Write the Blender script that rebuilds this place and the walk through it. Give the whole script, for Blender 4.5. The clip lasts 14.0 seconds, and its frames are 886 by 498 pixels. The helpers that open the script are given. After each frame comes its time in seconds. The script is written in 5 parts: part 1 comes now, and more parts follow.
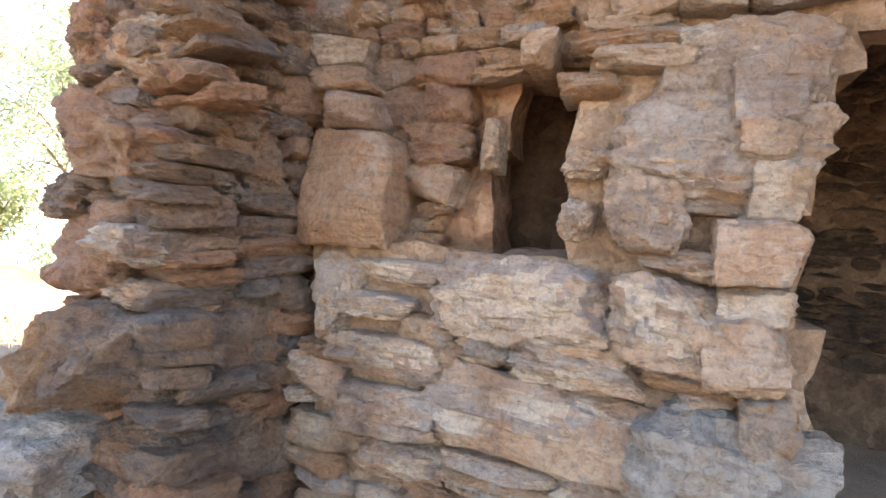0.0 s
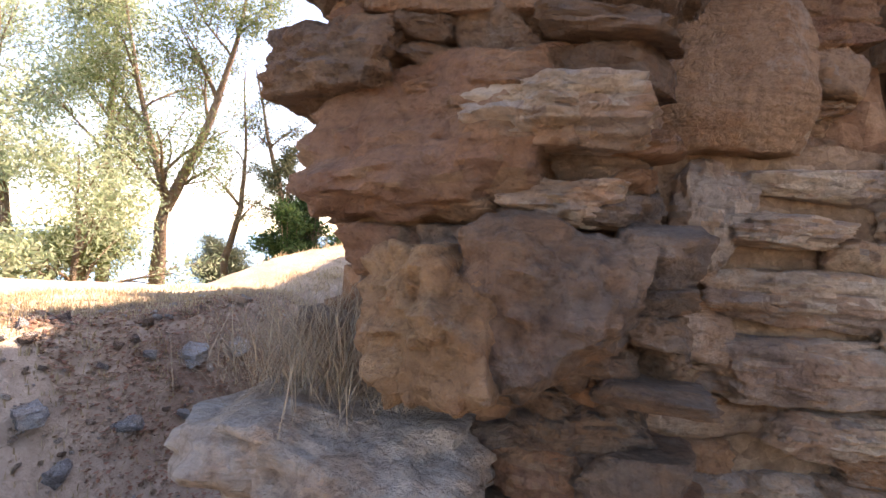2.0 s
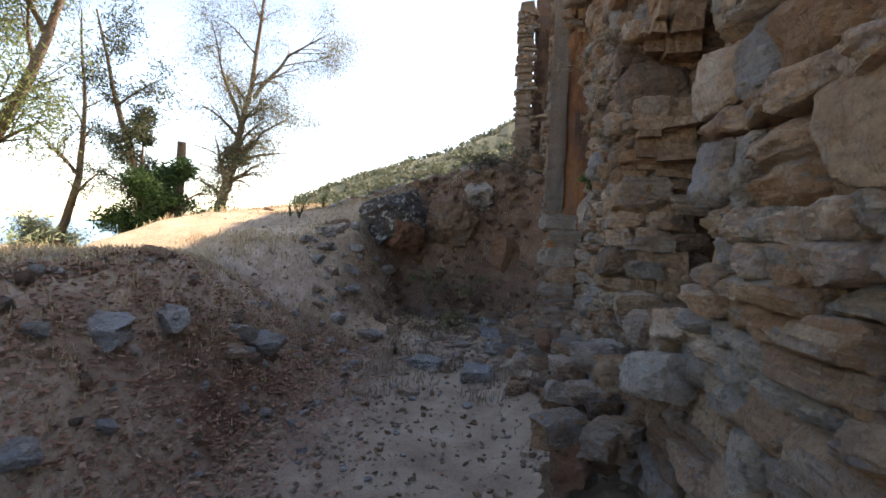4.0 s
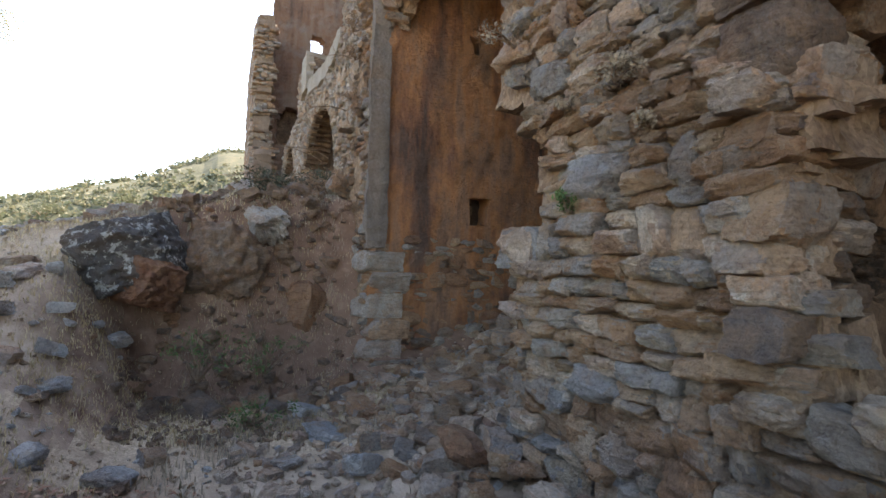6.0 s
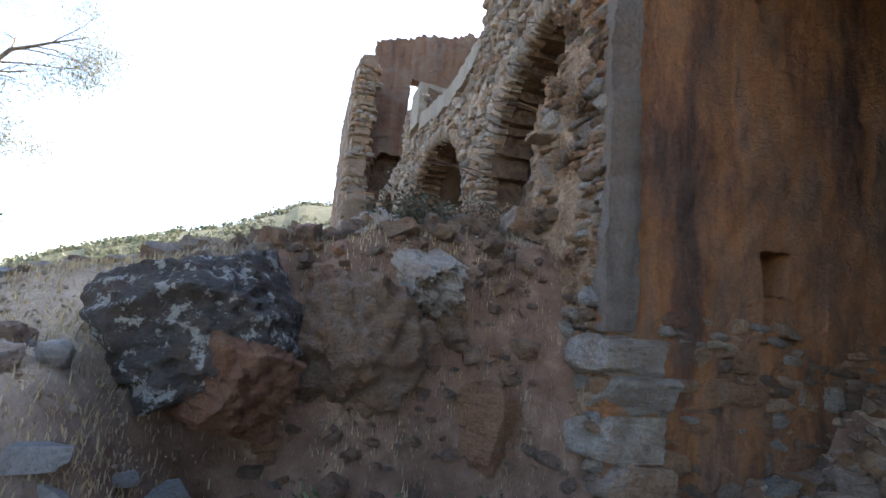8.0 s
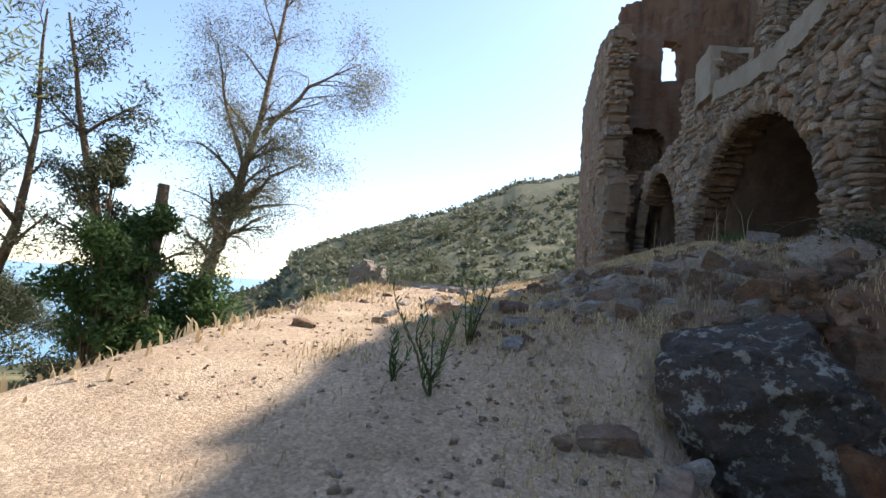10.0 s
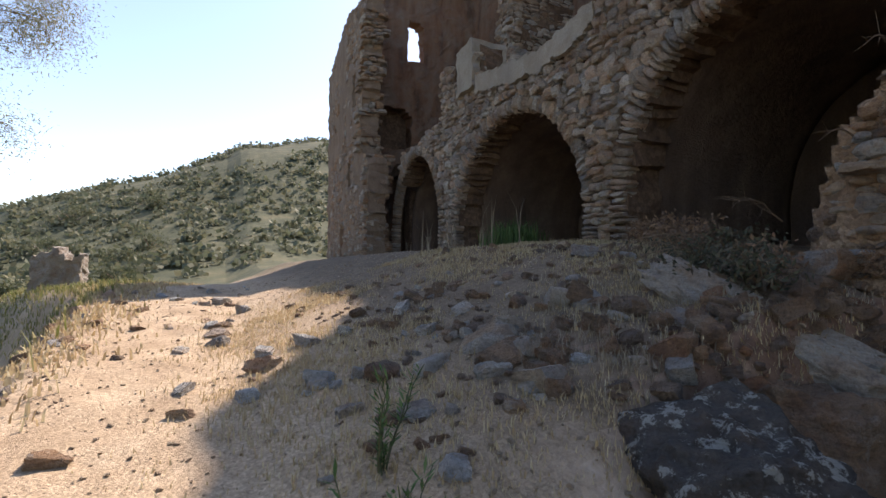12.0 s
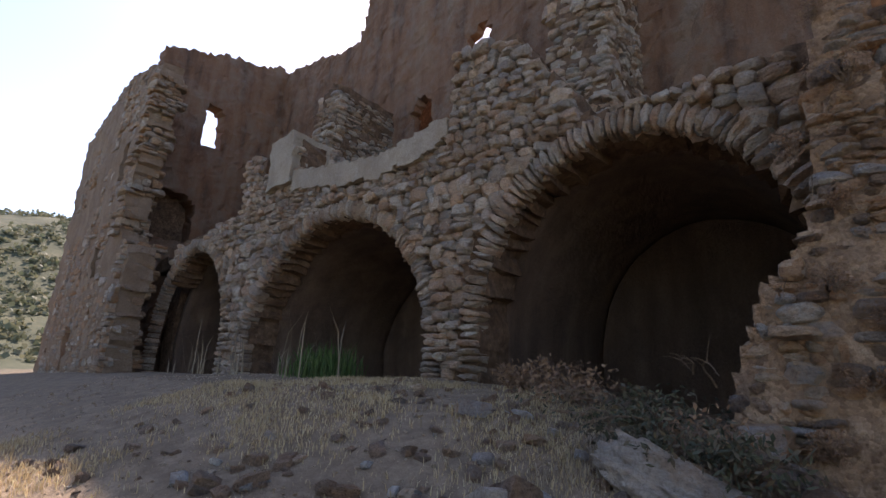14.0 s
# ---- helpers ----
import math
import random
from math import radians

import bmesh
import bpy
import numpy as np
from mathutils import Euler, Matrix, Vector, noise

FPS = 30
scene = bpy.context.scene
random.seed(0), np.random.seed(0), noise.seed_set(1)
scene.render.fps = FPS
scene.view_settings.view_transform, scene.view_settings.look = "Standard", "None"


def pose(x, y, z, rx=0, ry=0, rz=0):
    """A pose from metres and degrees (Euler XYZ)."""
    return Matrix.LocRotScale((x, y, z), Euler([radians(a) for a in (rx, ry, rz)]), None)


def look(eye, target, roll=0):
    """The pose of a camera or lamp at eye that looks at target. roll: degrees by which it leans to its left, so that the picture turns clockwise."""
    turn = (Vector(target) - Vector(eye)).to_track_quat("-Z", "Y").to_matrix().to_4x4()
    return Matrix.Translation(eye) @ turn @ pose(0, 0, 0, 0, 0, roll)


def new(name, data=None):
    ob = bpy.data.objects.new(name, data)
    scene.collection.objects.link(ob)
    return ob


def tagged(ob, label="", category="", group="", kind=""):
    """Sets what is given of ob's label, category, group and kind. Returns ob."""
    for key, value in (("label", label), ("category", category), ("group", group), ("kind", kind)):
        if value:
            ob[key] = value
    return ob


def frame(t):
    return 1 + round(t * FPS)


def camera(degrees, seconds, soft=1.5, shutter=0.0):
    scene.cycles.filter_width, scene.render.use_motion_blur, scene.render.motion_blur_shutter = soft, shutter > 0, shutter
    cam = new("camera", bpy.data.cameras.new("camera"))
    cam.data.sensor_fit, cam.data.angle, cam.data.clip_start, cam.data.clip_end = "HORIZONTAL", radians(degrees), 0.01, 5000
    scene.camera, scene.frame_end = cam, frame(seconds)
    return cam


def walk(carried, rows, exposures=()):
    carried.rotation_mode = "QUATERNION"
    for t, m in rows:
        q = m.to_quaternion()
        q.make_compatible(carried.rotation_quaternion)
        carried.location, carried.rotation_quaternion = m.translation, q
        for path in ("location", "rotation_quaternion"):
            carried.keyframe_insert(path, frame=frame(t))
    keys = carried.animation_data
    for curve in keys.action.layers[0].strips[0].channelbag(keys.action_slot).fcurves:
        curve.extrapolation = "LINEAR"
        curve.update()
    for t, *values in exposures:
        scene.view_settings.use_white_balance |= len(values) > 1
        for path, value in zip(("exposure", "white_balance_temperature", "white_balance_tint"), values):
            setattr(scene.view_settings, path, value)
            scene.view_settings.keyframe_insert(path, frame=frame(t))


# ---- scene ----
cam = camera(81.8, 14.0)
PATH = [
    (0, (0.44, 0.262, 1.658), (-0.0, 2.213, 1.638), 3.1),
    (0.5, (0.084, 0.267, 1.58), (-0.297, 2.23, 1.557), 3.5),
    (1, (-0.321, 0.379, 1.508), (-0.684, 2.345, 1.476), 4.2),
    (1.5, (-0.791, 0.502, 1.399), (-0.983, 2.492, 1.357), 3.8),
    (2, (-1.305, 0.718, 1.328), (-1.252, 2.717, 1.296), 2.5),
    (2.2, (-1.49, 0.853, 1.316), (-1.349, 2.848, 1.293), 1.9),
    (4.3, (-2.619, 2.575, 0.741), (-1.996, 4.474, 0.672), 2.4),
    (4.5, (-2.687, 2.808, 0.736), (-2.007, 4.688, 0.671), 2.2),
    (5, (-2.782, 3.477, 0.76), (-1.696, 5.156, 0.784), 0.9),
    (5.5, (-2.783, 4.152, 0.791), (-1.355, 5.55, 0.874), 0.9),
    (6, (-2.642, 4.888, 0.815), (-1.161, 6.226, 0.937), 1.4),
    (6.5, (-2.408, 5.695, 0.879), (-0.905, 6.994, 1.112), 1.3),
    (7, (-2.159, 6.346, 0.912), (-0.585, 7.539, 1.228), 1.1),
    (7.5, (-1.949, 7.009, 0.968), (-0.381, 8.194, 1.336), 2.2),
    (8, (-1.729, 7.98, 1.073), (-0.454, 9.484, 1.405), 5.0),
    (8.5, (-1.833, 8.539, 1.164), (-1.182, 10.411, 1.438), 6.7),
    (8.7, (-1.96, 8.723, 1.186), (-1.522, 10.656, 1.45), 6.6),
    (10.8, (-3.617, 9.539, 1.827), (-2.741, 11.335, 1.901), 0.8),
    (11, (-3.547, 9.749, 1.901), (-2.551, 11.482, 1.964), 0.4),
    (11.5, (-3.531, 10.183, 2.029), (-2.316, 11.771, 2.074), 0.3),
    (12, (-3.572, 10.6, 2.157), (-2.118, 11.971, 2.234), 0.3),
    (12.5, (-3.442, 11.118, 2.244), (-1.746, 12.166, 2.397), 0.9),
    (13, (-3.054, 11.58, 2.313), (-1.242, 12.333, 2.703), 1.8),
    (13.5, (-2.811, 11.908, 2.362), (-0.987, 12.542, 2.885), 1.5),
    (14, (-2.591, 12.269, 2.489), (-0.763, 12.879, 3.025), 2.3),
]
EXPOSURES = [(0.0, 3.5, 7300, 18), (0.5, 3.3, 7500, 19), (1.0, 2.7, 7700, 23), (1.6, 2.5, 7700, 28), (2.2, 2.5, 7700, 28), (4.3, 1.9, 7500, 17), (5.0, 1.9, 7400, 17), (6.0, 2.8, 7600, 16), (7.0, 2.28, 7100, 16), (8.0, 2.58, 6600, 15), (8.7, 2.08, 5900, 13), (11.0, 1.18, 6900, 14), (12.5, 1.32, 6900, 20), (14.0, 1.5, 6900, 23)]
walk(cam, [(t, look(eye, target, roll)) for t, eye, target, roll in PATH], EXPOSURES)

# ---- world, sun, exposure ----
SUN_DIR = Vector((0.67, 0.30, 0.755)).normalized()
world = bpy.data.worlds.new("sky")
scene.world = world
world.use_nodes = True
wn = world.node_tree
sky = wn.nodes.new("ShaderNodeTexSky")
sky.sky_type, sky.sun_disc = "NISHITA", False
sky.sun_elevation = math.asin(SUN_DIR.z)
sky.sun_rotation = math.atan2(SUN_DIR.x, SUN_DIR.y)
sky.air_density, sky.dust_density, sky.ozone_density = 1.0, 0.4, 1.0
wn.links.new(sky.outputs[0], wn.nodes["Background"].inputs[0])
wn.nodes["Background"].inputs[1].default_value = 0.12
sun_data = bpy.data.lights.new("sun", "SUN")
sun_data.energy, sun_data.angle, sun_data.color = 3.9, radians(0.5), (1.0, 0.93, 0.82)
sun = new("sun", sun_data)
sun.matrix_world = look(SUN_DIR * 80, (0, 0, 0))


# ---- materials ----
def material(name, rough=0.9, spec=0.25):
    m = bpy.data.materials.new(name)
    m.use_nodes = True
    b = m.node_tree.nodes["Principled BSDF"]
    b.inputs["Roughness"].default_value = rough
    b.inputs["Specular IOR Level"].default_value = spec
    return m, m.node_tree, b


def node(nt, kind, **props):
    n = nt.nodes.new(kind)
    for k, v in props.items():
        if k in n.inputs:
            n.inputs[k].default_value = v
    return n


def coords(nt):
    return nt.nodes.new("ShaderNodeNewGeometry").outputs["Position"]


def noise_tex(nt, vec, scale, detail=6.0, rough=0.6):
    n = nt.nodes.new("ShaderNodeTexNoise")
    n.inputs["Scale"].default_value, n.inputs["Detail"].default_value, n.inputs["Roughness"].default_value = scale, detail, rough
    nt.links.new(vec, n.inputs["Vector"])
    return n.outputs[0]


def ramp(nt, fac, stops, interp="LINEAR"):
    r = nt.nodes.new("ShaderNodeValToRGB")
    r.color_ramp.interpolation = interp
    e = r.color_ramp.elements
    while len(e) < len(stops):
        e.new(0.5)
    for el, (p, c) in zip(e, stops):
        el.position, el.color = p, (*c, 1)
    nt.links.new(fac, r.inputs[0])
    return r.outputs[0]


def mixed(nt, fac, a, b, blend="MIX"):
    m = nt.nodes.new("ShaderNodeMix")
    m.data_type, m.blend_type = "RGBA", blend
    for sock, v in ((m.inputs[0], fac), (m.inputs[6], a), (m.inputs[7], b)):
        if isinstance(v, (int, float)):
            sock.default_value = v
        elif isinstance(v, tuple):
            sock.default_value = (*v, 1)
        else:
            nt.links.new(v, sock)
    return m.outputs[2]


def maths(nt, op, a, b=0.0):
    m = nt.nodes.new("ShaderNodeMath")
    m.operation = op
    for sock, v in ((m.inputs[0], a), (m.inputs[1], b)):
        if isinstance(v, (int, float)):
            sock.default_value = v
        else:
            nt.links.new(v, sock)
    return m.outputs[0]


def piece_random(nt):
    """A value of its own for each object and each loose piece of a joined mesh."""
    a = nt.nodes.new("ShaderNodeObjectInfo").outputs["Random"]
    b = nt.nodes.new("ShaderNodeNewGeometry").outputs["Random Per Island"]
    return maths(nt, "FRACT", maths(nt, "ADD", a, b))


def bump(nt, bsdf, heights, strength=0.6, distance=0.02):
    h = heights[0]
    for extra in heights[1:]:
        h = maths(nt, "ADD", h, extra)
    b = nt.nodes.new("ShaderNodeBump")
    b.inputs["Strength"].default_value, b.inputs["Distance"].default_value = strength, distance
    nt.links.new(h, b.inputs["Height"])
    nt.links.new(b.outputs[0], bsdf.inputs["Normal"])


def stone_material(name, tones, stain=0.5, lichen=0.25, bumpy=0.95, patch=0.56, spots=4.1, crisp=0.07):
    m, nt, b = material(name, 0.88)
    pos = coords(nt)
    rnd = piece_random(nt)
    step = 1.0 / len(tones)
    base = ramp(nt, rnd, [(i * step, t) for i, t in enumerate(tones)], "CONSTANT")
    fine, mid, broad = noise_tex(nt, pos, 38, 8, 0.7), noise_tex(nt, pos, 7, 8, 0.65), noise_tex(nt, pos, 1.3, 4)
    col = mixed(nt, ramp(nt, mid, [(0.42, (0, 0, 0)), (0.62, (1, 1, 1))]), base, (0.36, 0.22, 0.13))
    col = mixed(nt, stain, base, col)
    tint = noise_tex(nt, pos, 3.1, 7, 0.68)
    col = mixed(nt, 0.9, col, ramp(nt, tint, [(0.32, (0.62, 0.56, 0.55)), (0.43, (1.0, 0.86, 0.74)), (0.5, (1, 1, 1)), (0.58, (1.12, 1.08, 1.02)), (0.7, (0.88, 0.92, 0.98))]), "MULTIPLY")
    shade = ramp(nt, fine, [(0.3, (0.62, 0.59, 0.56)), (0.48, (1, 1, 1)), (0.68, (1.2, 1.18, 1.14))])
    col = mixed(nt, 1.0, col, shade, "MULTIPLY")
    col = mixed(nt, maths(nt, "MULTIPLY", ramp(nt, broad, [(0.5, (0, 0, 0)), (0.66, (1, 1, 1))]), 0.45), col, (0.17, 0.115, 0.08))
    col = mixed(nt, maths(nt, "MULTIPLY", ramp(nt, noise_tex(nt, pos, spots, 9, 0.75), [(patch, (0, 0, 0)), (patch + crisp, (1, 1, 1))]), lichen), col, (0.55, 0.54, 0.50))
    crack = nt.nodes.new("ShaderNodeTexVoronoi")
    crack.feature = "DISTANCE_TO_EDGE"
    crack.inputs["Scale"].default_value = 5.5
    warped = nt.nodes.new("ShaderNodeVectorMath")
    warped.operation = "ADD"
    nt.links.new(pos, warped.inputs[0])
    shift = nt.nodes.new("ShaderNodeVectorMath")
    shift.operation = "SCALE"
    shift.inputs["Scale"].default_value = 0.22
    nz = nt.nodes.new("ShaderNodeTexNoise")
    nz.inputs["Scale"].default_value = 6.0
    nt.links.new(pos, nz.inputs["Vector"])
    nt.links.new(nz.outputs["Color"], shift.inputs[0])
    nt.links.new(shift.outputs[0], warped.inputs[1])
    nt.links.new(warped.outputs[0], crack.inputs["Vector"])
    cut = ramp(nt, crack.outputs["Distance"], [(0.0, (0, 0, 0)), (0.03, (1, 1, 1))])
    wave = node(nt, "ShaderNodeTexNoise", Scale=6.0, Detail=7.0)
    mp = nt.nodes.new("ShaderNodeMapping")
    mp.inputs["Scale"].default_value = (1, 1, 7)
    nt.links.new(pos, mp.inputs["Vector"])
    nt.links.new(mp.outputs[0], wave.inputs["Vector"])
    grain = noise_tex(nt, pos, 85, 6, 0.75)
    col = mixed(nt, 0.28, col, ramp(nt, grain, [(0.32, (0.55, 0.53, 0.5)), (0.5, (1, 1, 1)), (0.7, (1.3, 1.28, 1.25))]), "MULTIPLY")
    seam = ramp(nt, wave.outputs[0], [(0.36, (0.45, 0.41, 0.38)), (0.47, (1, 1, 1)), (0.62, (1.12, 1.1, 1.08))])
    col = mixed(nt, 0.28, col, seam, "MULTIPLY")
    rift = ramp(nt, crack.outputs["Distance"], [(0.0, (0.35, 0.3, 0.27)), (0.022, (1, 1, 1))])
    col = mixed(nt, 0.22, col, rift, "MULTIPLY")
    nt.links.new(col, b.inputs["Base Color"])
    bump(nt, b, [maths(nt, "MULTIPLY", fine, 1.7), maths(nt, "MULTIPLY", mid, 3.0), maths(nt, "MULTIPLY", wave.outputs[0], 0.6), maths(nt, "MULTIPLY", cut, 0.12), maths(nt, "MULTIPLY", grain, 0.25)], bumpy, 0.055)
    return m


def earth_material(name, stops, grit=60.0, bumpy=0.8):
    m, nt, b = material(name, 0.95, 0.15)
    pos = coords(nt)
    fine, mid = noise_tex(nt, pos, grit, 6, 0.7), noise_tex(nt, pos, 3.2, 8, 0.65)
    col = ramp(nt, mid, stops)
    peb = nt.nodes.new("ShaderNodeTexVoronoi")
    peb.inputs["Scale"].default_value = grit * 0.5
    nt.links.new(pos, peb.inputs["Vector"])
    pebc = ramp(nt, peb.outputs["Color"], [(0.2, (0.66, 0.62, 0.6)), (0.8, (1.2, 1.18, 1.15))])
    col = mixed(nt, 0.7, col, pebc, "MULTIPLY")
    col = mixed(nt, 0.8, col, ramp(nt, fine, [(0.3, (0.6, 0.58, 0.56)), (0.7, (1.2, 1.2, 1.2))]), "MULTIPLY")
    nt.links.new(col, b.inputs["Base Color"])
    bump(nt, b, [fine, maths(nt, "MULTIPLY", mid, 1.5), maths(nt, "MULTIPLY", peb.outputs["Distance"], -0.8)], bumpy, 0.03)
    return m


WARM = [(0.41, 0.26, 0.165), (0.36, 0.245, 0.17), (0.44, 0.32, 0.22), (0.30, 0.27, 0.25), (0.37, 0.225, 0.135), (0.47, 0.36, 0.265), (0.34, 0.285, 0.245), (0.39, 0.24, 0.145), (0.42, 0.29, 0.19), (0.31, 0.21, 0.15)]
PALE = [(0.52, 0.39, 0.30), (0.47, 0.34, 0.26), (0.58, 0.47, 0.38), (0.43, 0.36, 0.31), (0.53, 0.38, 0.27), (0.40, 0.33, 0.29), (0.60, 0.50, 0.40)]
GREY = [(0.33, 0.30, 0.28), (0.27, 0.26, 0.25), (0.37, 0.34, 0.31), (0.40, 0.33, 0.26), (0.30, 0.29, 0.29), (0.42, 0.38, 0.34)]
FACADE = [(0.40, 0.34, 0.29), (0.34, 0.31, 0.28), (0.47, 0.41, 0.35), (0.42, 0.33, 0.25), (0.30, 0.27, 0.25), (0.52, 0.47, 0.41), (0.38, 0.28, 0.21)]
stone_warm = stone_material("warm rubble stone", WARM)
stone_pale = stone_material("pale limestone", PALE, 0.3, 0.3)
stone_grey = stone_material("grey schist", GREY, 0.2, 0.35)
stone_facade = stone_material("facade rubble", FACADE, 0.3, 0.2)
stone_red = stone_material("red earthy stone", [(0.28, 0.155, 0.10), (0.32, 0.18, 0.11), (0.24, 0.14, 0.10), (0.30, 0.195, 0.13)], 0.4, 0.05)
mortar = earth_material("old lime mortar", [(0.3, (0.21, 0.135, 0.09)), (0.5, (0.33, 0.225, 0.15)), (0.7, (0.41, 0.305, 0.22))], 45, 1.0)
earth_wall = earth_material("reddish earth core", [(0.34, (0.14, 0.08, 0.05)), (0.5, (0.26, 0.15, 0.092)), (0.66, (0.37, 0.25, 0.165))], 28, 1.0)
# Tones lowered to put interior shade into the colour; also the arcade core.
mortar_dark = earth_material("inner masonry darkened for shade", [(0.3, (0.085, 0.055, 0.04)), (0.5, (0.14, 0.09, 0.06)), (0.7, (0.20, 0.135, 0.09))], 25)
# Near-black tones stand for the shade inside the vault and over its steps.
stone_shaded = stone_material("inner stone with shade in its colour", [(0.06, 0.043, 0.033), (0.08, 0.056, 0.042), (0.05, 0.037, 0.03), (0.07, 0.052, 0.042)], 0.3, 0.05)
stone_tan = stone_material("tan limestone boulder", [(0.38, 0.25, 0.145), (0.35, 0.22, 0.125)], 0.5, 0.2, 1.0)
stone_slab = stone_material("pale grey slab rock", [(0.46, 0.43, 0.40), (0.52, 0.47, 0.42)], 0.35, 0.4, 1.0)
stone_dusk = stone_material("dark weathered rock", [(0.19, 0.145, 0.12), (0.24, 0.17, 0.125), (0.165, 0.135, 0.12)], 0.45, 0.15, 1.0)


def render_material(name, stops, streak):
    """Old lime render with vertical run-off streaks."""
    m, nt, b = material(name, 0.9)
    pos = coords(nt)
    mp = nt.nodes.new("ShaderNodeMapping")
    mp.inputs["Scale"].default_value = (1.9, 1.9, 0.34)
    nt.links.new(pos, mp.inputs["Vector"])
    col = ramp(nt, noise_tex(nt, mp.outputs[0], 1.0, 7, 0.62), stops)
    blot = noise_tex(nt, pos, 1.5, 10, 0.74)
    col = mixed(nt, maths(nt, "MULTIPLY", ramp(nt, blot, [(0.48, (0, 0, 0)), (0.62, (1, 1, 1))]), 0.6), col, streak)
    fine = noise_tex(nt, pos, 30, 7, 0.7)
    col = mixed(nt, 0.7, col, ramp(nt, fine, [(0.3, (0.65, 0.63, 0.6)), (0.65, (1.1, 1.1, 1.1))]), "MULTIPLY")
    nt.links.new(col, b.inputs["Base Color"])
    bump(nt, b, [fine, maths(nt, "MULTIPLY", blot, 3.0)], 1.0, 0.06)
    return m


plaster_ochre = render_material("ochre stained render", [(0.36, (0.10, 0.06, 0.047)), (0.44, (0.29, 0.135, 0.075)), (0.51, (0.45, 0.205, 0.09)), (0.57, (0.38, 0.205, 0.12)), (0.66, (0.17, 0.11, 0.083))], (0.19, 0.13, 0.10))
plaster_red = render_material("reddish inner render", [(0.32, (0.12, 0.07, 0.048)), (0.5, (0.235, 0.125, 0.075)), (0.68, (0.26, 0.17, 0.115))], (0.24, 0.18, 0.14))
plaster_brown = render_material("brown weathered render", [(0.3, (0.21, 0.14, 0.095)), (0.55, (0.31, 0.22, 0.155)), (0.75, (0.38, 0.29, 0.215))], (0.22, 0.15, 0.11))
plaster_grey = render_material("grey dressed stone edge", [(0.36, (0.13, 0.108, 0.092)), (0.5, (0.23, 0.19, 0.16)), (0.64, (0.31, 0.25, 0.205))], (0.24, 0.165, 0.115))
plaster_pale = render_material("pale grey render", [(0.3, (0.36, 0.30, 0.24)), (0.55, (0.45, 0.38, 0.30)), (0.75, (0.52, 0.46, 0.38))], (0.33, 0.26, 0.19))


# ---- shapes ----
W0, U, N = Vector((-1.8, 2.0, 0)), Vector((0.3998, 0.9166, 0)), Vector((0.9166, -0.3998, 0))


def frame_of(origin, along, inward):
    m = Matrix.Identity(4)
    m.col[0][:3], m.col[1][:3], m.col[2][:3], m.col[3][:3] = along, inward, (0, 0, 1), origin
    return m


MAIN = frame_of(W0, U, N)                       # s along the long wall, d into the building


def at(s, d, z=0.0):
    s, d = float(s), float(d)
    return W0 + U * s + N * d + Vector((0, 0, z))


def fr(a):
    return a - math.floor(a)


def wob(x, y=0.0, z=0.0, k=1.0):
    return noise.noise(Vector((x * k + 7.3, y * k - 2.1, z * k + 4.4)))


def step(a, b, x):
    t = min(1.0, max(0.0, (x - a) / (b - a)))
    return t * t * (3 - 2 * t)


def mesh_from(name, verts, faces, mat, smooth=False):
    me = bpy.data.meshes.new(name)
    me.from_pydata(verts, [], faces)
    me.materials.append(mat)
    if smooth:
        me.shade_smooth()
    me.update()
    return me


def adopt(ob, parent):
    if parent:
        ob.parent = parent
    return ob


def part(name, bm, mat, parent, label=""):
    me = bpy.data.meshes.new(name)
    bm.to_mesh(me)
    bm.free()
    me.materials.append(mat)
    ob = adopt(new(name, me), parent)
    return tagged(ob, label)


def wall_body(name, m, a0, a1, z0, z1, d0, d1, mask, mat, res=0.1, rough=0.04):
    """A thick ragged wall: cells of the plane where mask(a, z) holds, drawn out from depth d0 to d1."""
    na, nz = int(round((a1 - a0) / res)), int(round((z1 - z0) / res))
    on = [[mask(a0 + (i + 0.5) * res, z0 + (j + 0.5) * res) for j in range(nz)] for i in range(na)]
    ids, verts, faces = {}, [], []

    def v(i, j, k):
        key = (i, j, k)
        if key not in ids:
            a, z = a0 + i * res, z0 + j * res
            d = d0 + (d1 - d0) * k
            da = 0.75 * res * wob(a * 7.1, z * 7.1, d * 2) + 1.1 * rough * wob(a * 1.3, z * 1.3, d)
            dz = 0.75 * res * wob(a * 7.3 + 9, z * 7.3, d * 2)
            dd = rough * (wob(a * 2.2, z * 2.2, 3 + k * 9) + 0.7 * wob(a * 6, z * 6, 8 + k * 9))
            ids[key] = len(verts)
            verts.append((m @ Vector((a + da, d + dd, z + dz))))
        return ids[key]

    layers = max(1, int(round((d1 - d0) / (res * 2.5))))
    ks = [q / layers for q in range(layers + 1)]
    for i in range(na):
        for j in range(nz):
            if not on[i][j]:
                continue
            faces.append((v(i, j, 0), v(i + 1, j, 0), v(i + 1, j + 1, 0), v(i, j + 1, 0)))
            faces.append((v(i, j, 1), v(i, j + 1, 1), v(i + 1, j + 1, 1), v(i + 1, j, 1)))
            for di, dj, p, q in ((-1, 0, (i, j + 1), (i, j)), (1, 0, (i + 1, j), (i + 1, j + 1)), (0, -1, (i, j), (i + 1, j)), (0, 1, (i + 1, j + 1), (i, j + 1))):
                x, y = i + di, j + dj
                if not (0 <= x < na and 0 <= y < nz and on[x][y]):
                    for k, k2 in zip(ks, ks[1:]):
                        faces.append((v(*q, k), v(*p, k), v(*p, k2), v(*q, k2)))
    if m.determinant() < 0:
        faces = [f[::-1] for f in faces]
    return new(name, mesh_from(name, verts, faces, mat))


